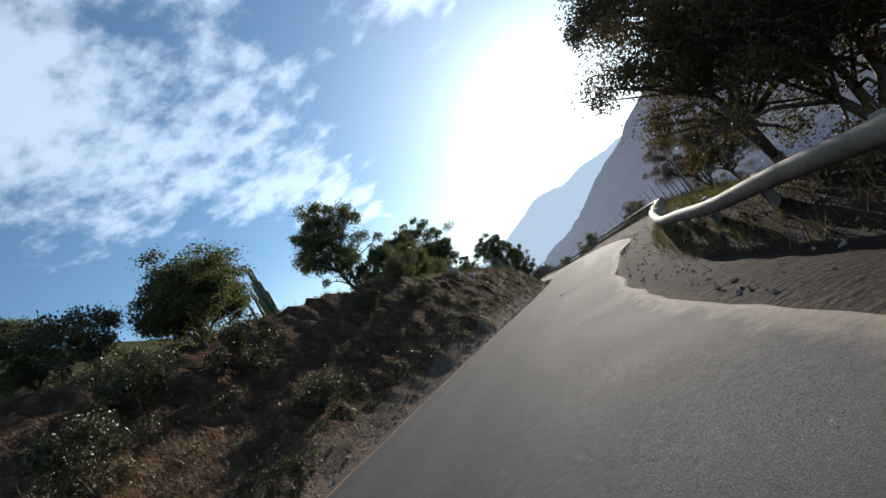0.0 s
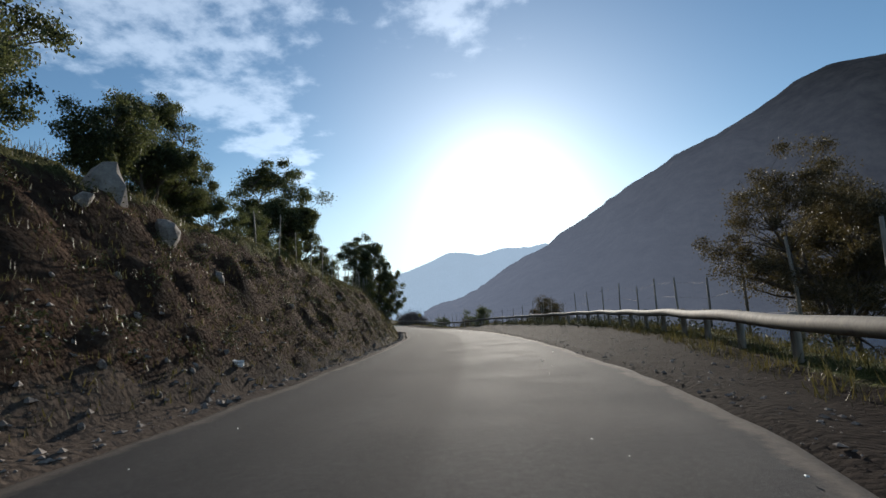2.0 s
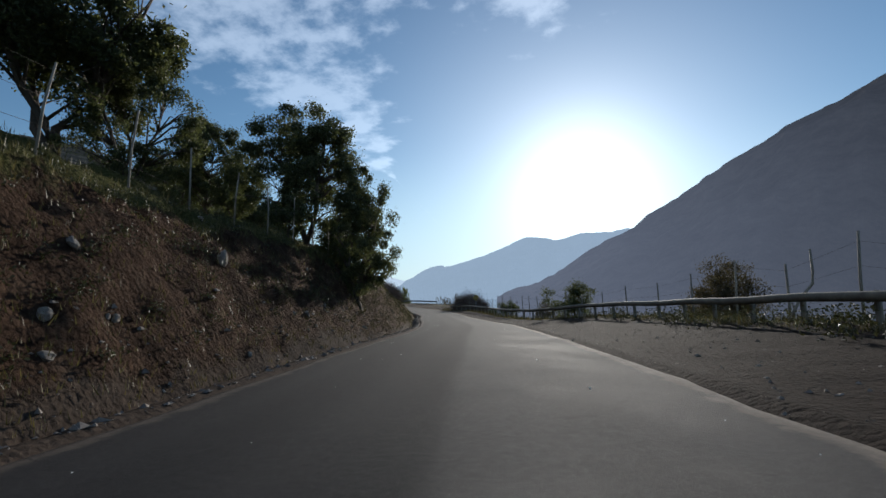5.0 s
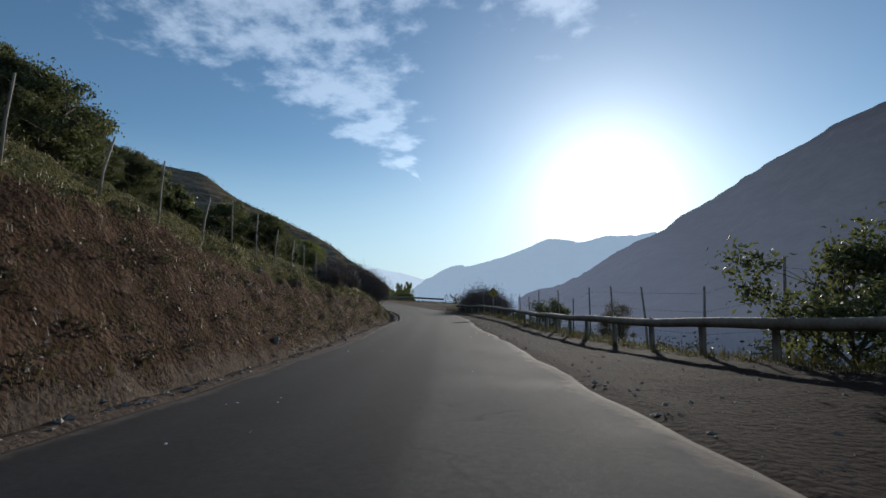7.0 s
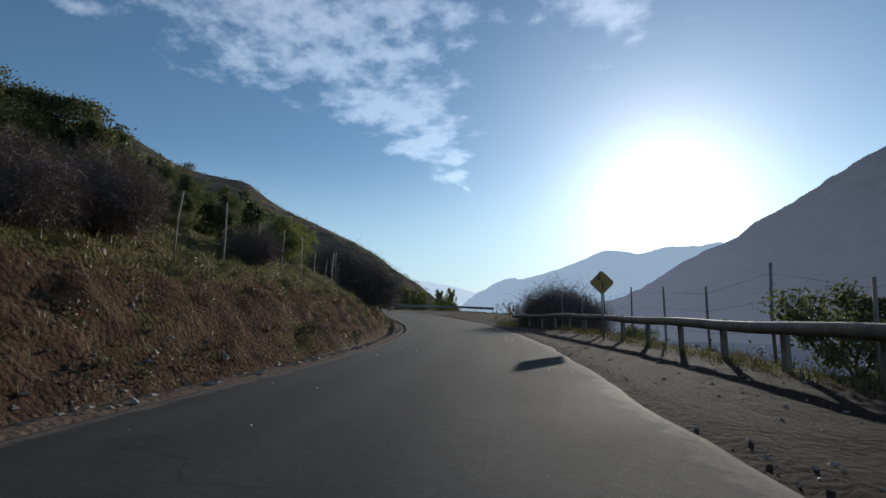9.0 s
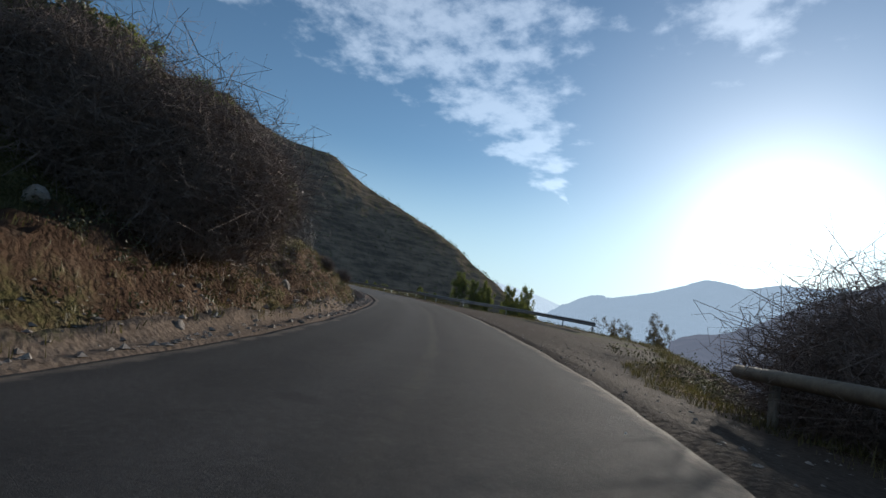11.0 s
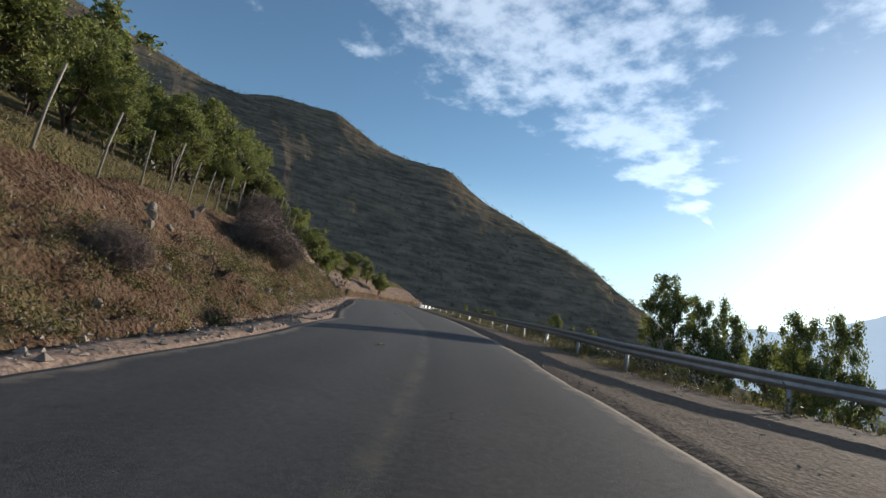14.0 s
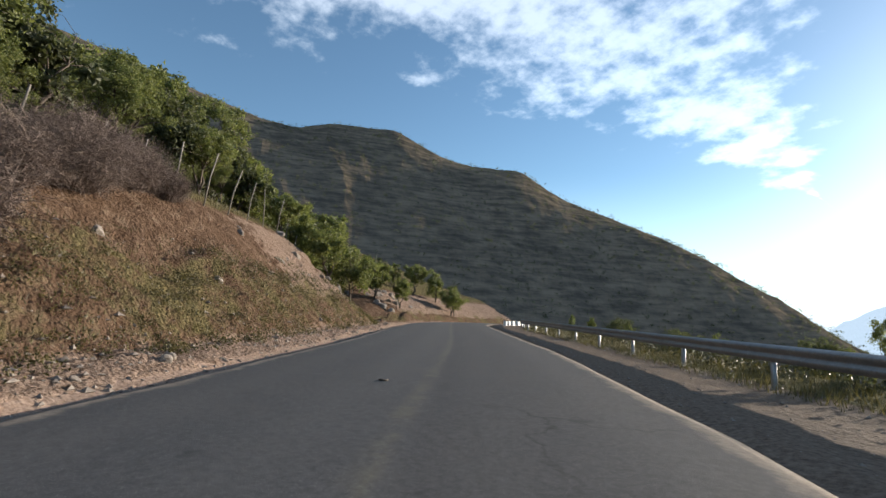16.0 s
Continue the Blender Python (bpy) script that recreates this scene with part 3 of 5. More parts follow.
# ---------------------------------------------------------------- ground, road, lake, mountains
def build_ground():
    ss = np.r_[np.arange(-58, -4, 2.0), np.arange(-4, 36, 0.22), np.arange(36, 176, 0.17), np.arange(176, 212, 0.8)]
    oo = np.r_[-170, -140, -115, -95, -80, -68, -58, -50, -44, -39, -34, -30, -27, -24, -21.5, -19.5, -17.5, -16, -14.7, -13.5, -12.5, -11.6, -10.8,
               np.arange(-10.2, -7.2, 0.25), np.arange(-7.2, -3.2, 0.13), -3.0, -1.5, 0, 1.5, np.arange(2.2, 6.5, 0.3), np.arange(6.5, 17, 0.6), 18, 20, 22.5, 25.5, 29, 33, 38, 44, 52, 62, 75, 90, 110]
    S2, O2 = np.meshgrid(ss, oo, indexing="ij")
    x, y, _ = place(S2, O2)
    z = ground_high(S2, O2)
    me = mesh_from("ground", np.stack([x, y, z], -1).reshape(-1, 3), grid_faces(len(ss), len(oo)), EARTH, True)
    # what covers the earth: grass, gravel, bare rock
    past = crest_off(S2) - O2
    grass = 0.78 * smooth(-0.7, 0.4, past) * np.interp(S2, [0, 15], [0.7, 1])
    rise = foot_off(S2) - O2
    low = smooth(-0.1, 0.3, rise) * smooth(2.2, 0.9, rise - np.interp(S2, [126, 142, 154, 162], [0, 1.4, 1.0, 0.4]))
    grass = np.maximum(grass, low * np.interp(S2, [0, 20, 30, 70, 90, 105, 118, 128, 136, 215], [0.35, 0.4, 0.26, 0.2, 0.32, 0.40, 0.36, 0.40, 0.46, 0.47]))
    grass = np.maximum(grass, np.interp(S2, [-10, 10, 40, 108, 116, 140, 150, 160], [0.2, 0.45, 0.75, 0.7, 0.3, 0.35, 0.7, 0.75]) * smooth(-0.4, 0.5, O2 - rail_off(S2)))
    grass = np.maximum(grass, 0.42 * smooth(6, 9, O2) * smooth(112, 118, S2) * smooth(150, 138, S2))
    gravel = np.maximum(smooth(edge_right(S2) - 0.3, edge_right(S2) + 0.3, O2) * smooth(1.0, -0.5, O2 - rail_off(S2)), 0.75 * smooth(0.3, -0.1, O2 - edge_left(S2)) * smooth(-1.5, -0.8, O2 - edge_left(S2)))
    rock = 0.62 * (smooth(161, 166, S2) * smooth(180, 173, S2) + smooth(182, 185, S2)) * smooth(0.5, 1.4, rise) * smooth(0.5, -0.2, past)
    rock = np.maximum(rock, 0.62 * smooth(126, 134, S2) * smooth(0.2, -0.1, O2 - edge_left(S2)) * smooth(0.5, -0.1, rise))
    # alpha: real change of soil along the road, plus light and shade as colour
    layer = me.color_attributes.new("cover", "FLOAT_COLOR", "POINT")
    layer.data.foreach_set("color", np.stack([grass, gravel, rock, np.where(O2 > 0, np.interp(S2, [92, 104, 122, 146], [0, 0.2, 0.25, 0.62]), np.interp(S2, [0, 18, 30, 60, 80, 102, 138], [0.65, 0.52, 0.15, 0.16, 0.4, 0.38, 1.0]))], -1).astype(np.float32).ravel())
    return tagged(new("ground", me), "red-brown earth hillside with a cut bank, dry grass and gravel shoulders", "ground", kind="structure")


def build_road():
    ss = np.arange(-58, 211, 0.5)
    edge = lambda s, seed: 0.16 * value_noise(s / 1.7, s * 0, seed) + 0.07 * value_noise(s / 0.4, s * 0, seed + 3)  # noqa: E731
    left, right = edge_left(ss) + edge(ss, 51), edge_right(ss) + edge(ss, 57)
    O2 = left[:, None] + (right - left)[:, None] * np.linspace(0, 1, 61)[None, :]
    O2 = np.concatenate([O2[:, :1] - 0.03, O2, O2[:, -1:] + 0.03], 1)
    S2 = np.repeat(ss[:, None], O2.shape[1], 1)
    x, y, z = place(S2, O2)
    mid = ((edge_left(ss) + 2.45) / 2)[:, None]
    z = z + 0.05 - 0.008 * (O2 - mid) ** 2
    z[:, 0] -= 0.22
    z[:, -1] -= 0.22
    me = mesh_from("road", np.stack([x, y, z], -1).reshape(-1, 3), grid_faces(len(ss), O2.shape[1]), ASPHALT, True)
    away = np.minimum(O2 - left[:, None], right[:, None] - O2)
    dust = np.clip(1 - away / 0.55, 0, 1)
    track = np.exp(-((np.abs(O2 - mid) - 0.75) / 0.35) ** 2) + np.exp(-((np.abs(O2 - mid) - 2.2) / 0.35) ** 2)
    line = smooth(0.12, 0.04, np.abs(O2 - mid - 0.02)) * smooth(106, 118, S2)
    # alpha: lane tones; the early contrast partly paints sun glare on the right lane
    layer = me.color_attributes.new("across", "FLOAT_COLOR", "POINT")
    layer.data.foreach_set("color", np.stack([dust, track, line, smooth(0.16, -0.06, O2 - mid - 0.12 - 0.1 * value_noise(S2 / 3.0, S2 * 0, 71)) * np.interp(S2, [14, 30, 70, 100, 126], [0.25, 1, 1, 0.35, 0.0]) + 0.6 * smooth(-0.04, 0.1, O2 - mid - 0.12 - 0.1 * value_noise(S2 / 3.0, S2 * 0, 71)) * np.interp(S2, [58, 80, 108, 128], [0, 0.5, 0.7, 1.0])], -1).astype(np.float32).ravel())
    # where the asphalt colour is lifted: sunlit end, and glare over the first metres
    me.attributes.new("brightened", "FLOAT", "POINT").data.foreach_set("value", np.maximum(smooth(130, 148, S2), 0.7 * smooth(22, 10, S2)).astype(np.float32).ravel())
    return tagged(new("road", me), "narrow worn grey asphalt road with a faded yellow middle line", "road", kind="structure")


def build_lake():
    m, nt, bsdf = shader("lake_water")
    bsdf.inputs["Base Color"].default_value = (0.13, 0.19, 0.25, 1)
    bsdf.inputs["Roughness"].default_value = 0.03
    bsdf.inputs["Specular IOR Level"].default_value = 0.3
    bump_of(nt, bsdf, noise_of(nt, 0.5, 4, 0.6), 0.02, 0.1)
    bm = bmesh.new()
    bmesh.ops.create_grid(bm, x_segments=24, y_segments=24, size=4800)
    return tagged(new("water", finish(bm, "water", m)), "calm blue-grey lake far below the road", "lake", kind="structure")


def ridge(name, label, eye, skyline, far, deep, base, material, seed, rough, columns=220, rows=46, spur=0.5):
    """A mountain whose skyline passes through directions (degrees left of +y, degrees up), far metres from the eye."""
    az = np.array([a for a, _ in skyline], float)
    el = np.array([e for _, e in skyline], float)
    order = np.argsort(az)
    az, el = az[order], el[order]
    A = np.linspace(az[0], az[-1], columns)
    up = np.interp(A, az, el)
    blur = lambda w: np.convolve(np.pad(up, 3 * w, mode="edge"), (g := np.exp(-np.arange(-3 * w, 3 * w + 1) ** 2 / (2.0 * w * w))) / g.sum(), mode="valid")  # noqa: E731
    crisp, gentle = blur(1), blur(max(2, columns // 22))
    t = np.linspace(-1, 1, rows)
    TT, AA = np.meshgrid(t, np.radians(A), indexing="ij")
    R = far + deep * TT
    fall = np.where(TT < 0, 1 - np.abs(TT) ** 1.15, 1 - np.abs(TT) ** 1.3)
    w = smooth(0.72, 1.0, fall)
    top = eye[2] + far * np.tan(np.radians(crisp[None, :] * w + gentle[None, :] * (1 - w)))
    X, Y = eye[0] - R * np.sin(AA), eye[1] + R * np.cos(AA)
    k = deep * 0.55
    bumps = fbm(X / k, Y / k, 6, seed)
    gully = -np.abs(fbm(np.degrees(AA) * far / (57.0 * k * 0.45), TT * 0.8, 5, seed + 9))
    Z = base + (top - base) * fall
    Z = Z + (rough * bumps + spur * rough * gully) * smooth(0, 0.25, np.abs(TT)) * smooth(-0.02, 0.2, fall)
    Z = Z + 0.035 * rough * fbm(X / (k * 0.05), Y / (k * 0.05), 3, seed + 4)
    me = mesh_from(name, np.stack([X, Y, Z], -1).reshape(-1, 3), grid_faces(rows, columns), material, False)
    front = np.stack([X, Y, Z], -1)[4:rows // 2 + 1].reshape(-1, 3)
    tagged(new(name, me), label, "mountain", kind="structure")
    return front


EYE_0 = (-17.6, 88.7, -1.0)
# dark slope whose haze is a glow that strengthens below the sun
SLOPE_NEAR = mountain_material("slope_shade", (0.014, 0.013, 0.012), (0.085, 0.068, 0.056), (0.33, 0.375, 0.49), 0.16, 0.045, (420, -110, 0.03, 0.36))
# the two far ranges glow strongly, with the haze painted into their emission
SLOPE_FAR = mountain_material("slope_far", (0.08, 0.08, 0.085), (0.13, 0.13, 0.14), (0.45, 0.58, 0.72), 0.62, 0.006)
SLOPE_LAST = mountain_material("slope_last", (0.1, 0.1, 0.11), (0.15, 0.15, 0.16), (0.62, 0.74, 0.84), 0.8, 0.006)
# the hill carries a faint emission too, in place of haze
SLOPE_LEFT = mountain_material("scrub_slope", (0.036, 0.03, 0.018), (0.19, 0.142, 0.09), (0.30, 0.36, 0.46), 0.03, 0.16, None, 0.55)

build_ground()
build_road()
tagged(build_lake()).location = (0, 0, -26)
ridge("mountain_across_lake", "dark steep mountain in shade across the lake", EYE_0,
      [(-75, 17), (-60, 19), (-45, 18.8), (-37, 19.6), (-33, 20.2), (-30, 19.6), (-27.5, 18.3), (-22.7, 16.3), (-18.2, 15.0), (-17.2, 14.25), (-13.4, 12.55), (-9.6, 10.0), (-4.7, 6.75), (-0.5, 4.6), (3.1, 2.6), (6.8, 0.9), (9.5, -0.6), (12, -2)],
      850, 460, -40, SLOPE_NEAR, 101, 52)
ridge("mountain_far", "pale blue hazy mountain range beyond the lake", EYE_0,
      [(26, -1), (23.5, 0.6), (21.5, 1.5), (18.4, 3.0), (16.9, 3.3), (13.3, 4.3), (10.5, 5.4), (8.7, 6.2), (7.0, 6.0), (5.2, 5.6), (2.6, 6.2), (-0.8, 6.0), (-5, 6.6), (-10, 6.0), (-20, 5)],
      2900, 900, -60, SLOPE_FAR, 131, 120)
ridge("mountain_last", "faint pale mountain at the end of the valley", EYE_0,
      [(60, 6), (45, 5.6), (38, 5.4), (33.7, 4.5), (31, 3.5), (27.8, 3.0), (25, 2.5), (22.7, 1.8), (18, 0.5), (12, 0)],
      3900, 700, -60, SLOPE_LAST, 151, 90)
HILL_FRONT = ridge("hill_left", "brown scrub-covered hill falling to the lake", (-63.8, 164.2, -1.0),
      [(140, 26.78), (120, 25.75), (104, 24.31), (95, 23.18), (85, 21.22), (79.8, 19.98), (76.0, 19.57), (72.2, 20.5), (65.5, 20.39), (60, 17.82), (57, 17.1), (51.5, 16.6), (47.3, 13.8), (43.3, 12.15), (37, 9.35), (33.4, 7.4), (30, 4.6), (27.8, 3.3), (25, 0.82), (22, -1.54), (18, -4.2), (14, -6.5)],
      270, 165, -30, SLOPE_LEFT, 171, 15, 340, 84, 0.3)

# ---------------------------------------------------------------- trees and bushes
def leaf_cards(p, size, rng):
    """Corners and triangles of leaves at the points p: each leaf is two triangles, folded."""
    n = len(p)
    a = rng.normal(size=(n, 3)); a /= np.linalg.norm(a, axis=1)[:, None]
    b = np.cross(a, rng.normal(size=(n, 3))); b /= np.linalg.norm(b, axis=1)[:, None]
    s = size * (0.6 + 0.8 * rng.random(n))[:, None]
    fold = np.cross(a, b) * s * 0.18
    v = np.stack([p - a * s * 0.5, p + b * s * 0.28 + fold, p + a * s * 0.5, p - b * s * 0.28 + fold], 1).reshape(-1, 3)
    k = np.arange(n) * 4
    return v, np.concatenate([np.stack([k, k + 1, k + 2], 1), np.stack([k, k + 2, k + 3], 1)])


def leaves(centres, spread, count, size, rng, flat=0.75):
    """Leaves strewn loosely round the centres."""
    c = centres[rng.integers(0, len(centres), count)]
    d = rng.normal(size=(count, 3))
    d /= np.linalg.norm(d, axis=1)[:, None]
    r = 1.25 * spread * rng.random(count)[:, None] ** 0.7
    return leaf_cards(c + d * r * np.array([1, 1, flat]), size, rng)


def tree_meshes(seed, height, width, lobes, per, material, leaf_size, stems=2, low=0.2, lobe=0.1):
    """Forked trunk with limbs, and a crown of leafy lobes with gaps between, of a tree that stands at the origin."""
    rng = np.random.default_rng(seed)
    half = height * (1 - low) / 2
    mid = np.array([0, 0, height * low + half])
    # the lobes keep to the outer crown; two notches are left open
    d = rng.normal(size=(lobes * 3, 3))
    d /= np.linalg.norm(d, axis=1)[:, None]
    notch = rng.normal(size=(3, 3))
    notch /= np.linalg.norm(notch, axis=1)[:, None]
    d = d[(d @ notch.T).max(1) < 0.86][:lobes]
    r = 0.3 + 0.7 * rng.random(len(d)) ** 0.55
    bulge = 1 + 0.22 * np.sin(2.3 * d[:, 0] + seed) + 0.18 * np.sin(3.1 * d[:, 2] + 2 * seed) + 0.12 * rng.normal(size=len(d))
    c = mid + d * r[:, None] * bulge[:, None] * np.array([width * 0.44, width * 0.44, half * 0.9])
    c[:, :2] *= (1 - 0.3 * np.clip((c[:, 2:] - height * 0.7) / (height * 0.3), 0, 1))
    c[:, 2] = np.clip(c[:, 2], height * low * 0.8, height * 0.97)
    size = width * lobe * rng.uniform(0.65, 1.35, len(c))
    # stems part low down and the limbs run out to every lobe
    pieces, joints = [], []
    r0 = 0.021 * height / stems ** 0.3
    fork = np.array([rng.normal() * 0.02, rng.normal() * 0.02, 0.07]) * height
    pieces.append(([np.array([0, 0, -0.3]), fork * 0.5, fork], [r0 * 1.6, r0 * 1.35, r0 * 1.25], 8))
    for k in range(stems):
        turn = 2 * math.pi * (k + 0.4 * rng.random()) / stems + seed
        lean = (0.10 + 0.12 * rng.random()) * (stems > 1) + 0.03
        top = np.array([math.cos(turn) * lean * width * 1.5, math.sin(turn) * lean * width * 1.5, height * rng.uniform(0.62, 0.8)])
        line = [fork + (top - fork) * u + np.r_[rng.normal(size=2) * 0.018 * height * (u > 0), 0] for u in np.linspace(0, 1, 7)]
        pieces.append((line, [r0 * (1.0 - 0.8 * u) for u in np.linspace(0, 1, 7)], 7))
        joints += [(p, r0 * (1.0 - 0.8 * u)) for p, u in zip(line, np.linspace(0, 1, 7))][1:]
    at = np.array([p for p, _ in joints])
    for q in c:
        far = np.linalg.norm((q - at) * np.array([1, 1, 1.2]), axis=1) + 1.5 * np.maximum(at[:, 2] - q[2] + 0.12 * height, 0)
        j = int(far.argmin())
        bend = (at[j] + q) / 2 + np.array([0, 0, 0.05 * height]) * rng.random() + rng.normal(size=3) * 0.02 * height
        thick = min(joints[j][1] * 0.6, 0.0075 * height)
        pieces.append(([at[j], bend, q], [thick, thick * 0.6, thick * 0.2], 4))
    # leaves: most in the skin of a lobe, more above than below, some loose
    n = per * len(c)
    who = rng.integers(0, len(c), n)
    e = rng.normal(size=(n, 3)) + np.array([0, 0, 0.25])
    e /= np.linalg.norm(e, axis=1)[:, None]
    reach = np.where(rng.random(n) < 0.12, rng.uniform(1.0, 1.6, n), rng.random(n) ** 0.4)
    p = c[who] + e * (size[who] * reach)[:, None] * np.array([1, 1, 0.8])
    v, fcs = leaf_cards(p, leaf_size, rng)
    return bars("trunk", pieces, BARK), mesh_from("crown", v, fcs, material), height, width


def grown(s):
    """How much larger than in the first stretch the plants are that stand further along."""
    return float(np.interp(s, [14, 45, 75, 129, 136], [1.0, 1.16, 1.3, 1.3, 1.0]))


def tree(name, meshes, label, category, s, o, size=1.0, turn=0.0, lift=0.0, group="", wide=1.0):
    size, o = size * grown(s), o if o > -8 else -8 + (o + 8) * grown(s)
    root = new(name)
    root.empty_display_size = 0.3
    part("trunk", meshes[0], root)
    part("crown", meshes[1], root)
    root.matrix_basis = Matrix.Translation(spot(s, o, lift)) @ Matrix.Rotation(radians(turn), 4, "Z") @ Matrix.Diagonal((size * wide, size * wide, size, 1))
    return tagged(root, label, category, group)


def tall_tree(meshes, label, s, o, high, across, turn, group="", name="tree"):
    """A tree of a given height and width in metres."""
    return tree(name, meshes, label, name, s, o, high / meshes[2], turn, group=group, wide=across / meshes[3] * meshes[2] / high)


TALL = [tree_meshes(200 + k, 7.0, 5.4, 125, 310, LEAF_DARK, 0.105, 2 + (k % 2), 0.16, 0.078) for k in range(4)]
BROAD = [tree_meshes(220 + k, 4.0, 4.2, 90, 250, LEAF_DARK, 0.10, 3, 0.12, 0.09) for k in range(2)]
GREEN = [tree_meshes(240 + k, 5.5, 4.2, 95, 135, LEAF_MID, 0.125, 2 + k % 2, 0.2, 0.085) for k in range(4)]
RUST = [tree_meshes(260, 4.5, 4.4, 60, 190, LEAF_RUST, 0.10, 3, 0.1, 0.11)]
BUSH = [tree_meshes(270 + k, 2.4, 3.0, 50, 130, LEAF_DARK, 0.10, 4, 0.04, 0.12) for k in range(2)]
GREENBUSH = [tree_meshes(280 + k, 2.0, 2.6, 44, 110, LEAF_SCRUB, 0.09, 4, 0.04, 0.12) for k in range(2)]
NEAR_TALL = tree_meshes(290, 8.5, 7.0, 170, 330, LEAF_RUST, 0.085, 3, 0.1, 0.075)
FAR_DARK = [tree_meshes(292 + k, 4.5, 3.4, 36, 80, LEAF_DARK, 0.24, 2, 0.16, 0.13) for k in range(3)]
SPARSE = [tree_meshes(310 + k, 5.5, 4.4, 46, 60, LEAF_RUST, 0.13, 3, 0.2, 0.09) for k in range(2)]
FAR_GREEN = [tree_meshes(296 + k, 5.5, 4.2, 46, 90, LEAF_MID, 0.24, 2, 0.2, 0.12) for k in range(3)]

DARK_TREE = "dark olive-leaved tree on top of the cut bank"
# left of the road, first stretch: (s, o, meshes, height, width, turn)
for s, o, ms, high, across, turn in [
        (12.6, -9.7, BROAD[0], 3.0, 4.0, 20), (14.2, -10.9, BROAD[1], 2.9, 3.6, 80), (10.4, -12.6, BROAD[1], 2.4, 3.4, 200), (16.2, -11.6, BROAD[0], 2.3, 2.6, 110),
        (31.5, -13.7, TALL[0], 7.8, 5.6, 0), (29.0, -10.3, BROAD[1], 3.2, 2.6, 40), (33.6, -10.6, BROAD[0], 3.0, 2.8, 300), (36.5, -11.2, TALL[1], 4.6, 3.4, 130), (39.4, -11.9, TALL[2], 3.5, 3.2, 10),
        (42.4, -11.9, BROAD[1], 2.5, 2.6, 90), (48.0, -12.2, BROAD[1], 2.8, 2.4, 10), (51.0, -12.6, BROAD[0], 2.1, 2.0, 50), (46.0, -15.0, TALL[2], 3.8, 3.2, 200), (49.5, -17.0, TALL[0], 3.8, 3.0, 300), (44.5, -17.5, BROAD[0], 3.4, 3.2, 20),
        (62.3, -14.6, TALL[1], 9.0, 8.2, 30), (63.4, -12.6, TALL[3], 6.0, 4.0, 150), (72.7, -14.4, TALL[2], 6.2, 4.2, 60), (68.6, -11.6, BROAD[0], 3.0, 2.8, 10),
        (66.0, -7.5, TALL[0], 6.0, 4.6, 200), (65.9, -5.2, TALL[3], 5.4, 3.0, 75), (76.0, -17.5, BROAD[1], 4.0, 3.8, 140)]:
    tall_tree(ms, DARK_TREE, s, o, high, across, turn, "trees on the bank")
for s, o, high, across, turn in [(68.8, -6.9, 2.3, 2.9, 30), (70.4, -7.6, 2.0, 2.6, 120), (67.4, -5.7, 1.7, 2.4, 210), (64.2, -7.6, 1.6, 2.2, 300), (72.4, -7.9, 1.5, 2.1, 60)]:
    tall_tree(BUSH[int(turn) % 2], "dark shrub under the trees at the top of the bank", s, o, high, across, turn, "shrubs under the trees", "bush")
for s, o, size in [(5.0, -5.6, 0.5), (6.5, -7.0, 0.7), (8.0, -5.4, 0.45), (9.0, -8.4, 0.8), (11.0, -6.2, 0.6), (12.0, -8.0, 0.8), (10.0, -10.0, 0.9), (18.0, -7.2, 0.5), (21.0, -6.4, 0.6), (23.5, -7.6, 0.7), (7.0, -10.5, 0.9), (4.0, -8.5, 0.7)]:
    tree("bush", GREENBUSH[int(s) % 2], "low dusty green shrub on the bank", "bush", s, o, size, s * 40, group="shrubs on the bank")
# the belt behind the fence where the bank is low
for k in range(26):
    s, o = 84 + 1.3 * k + RNG.uniform(-1, 1), -RNG.uniform(12.5, 22)
    tree("tree", (BROAD + TALL)[k % 6], "dark tree in the belt above the grassy slope", "tree", s, o, (0.5 + 0.6 * RNG.random() ** 1.6) * float(np.interp(s, [84, 88, 94, 98, 118], [1.0, 1.45, 1.3, 0.75, 0.7])) * (1.0 if k % 6 < 2 else 0.6), s * 31, group="belt of trees above the slope")
for s, o, size in [(86.0, -17.5, 0.72), (88.5, -19.5, 0.8), (90.5, -17.0, 0.45), (92.0, -21.0, 0.85), (94.5, -18.5, 0.6), (97.0, -20.5, 0.5), (100.0, -19.0, 0.4), (84.5, -22.0, 0.65)]:
    tree("tree", TALL[int(s) % 4], "dark tree in the belt above the grassy slope", "tree", s, o, size, s * 31, group="belt of trees above the slope")
# the grove behind the fence further on
for k in range(70):
    s = 119 + 0.98 * k + RNG.uniform(-1, 1)
    o = float(crest_off(s)) - 3.2 - 24 * RNG.random() ** 1.5
    tree("tree", GREEN[k % 4] if o > -17 else FAR_GREEN[k % 3], "bright green tree in the grove behind the fence", "tree", s, o, RNG.uniform(0.7, 1.1) * (0.85 if o > -12 else 1) * float(np.interp(s, [125, 140, 150, 162], [0.78, 1.0, 1.1, 1.25])), RNG.uniform(0, 360), group="grove behind the fence")
for k in range(22):
    s = 148 + 1.15 * k + RNG.uniform(-0.6, 0.6)
    o = float(crest_off(s)) - 1.6 - 5.0 * RNG.random()
    tree("tree", GREEN[k % 4], "dusty green young tree behind the fence", "tree", s, o, RNG.uniform(0.42, 0.75), s * 37, group="young trees behind the fence")
for k in range(80):
    s, o = RNG.uniform(88, 195), -13 - 50 * RNG.random() ** 1.2
    tree("tree", FAR_DARK[k % 3], "small dark tree on the hillside", "tree", s, o, RNG.uniform(0.7, 1.15), s * 31, group="hillside trees")
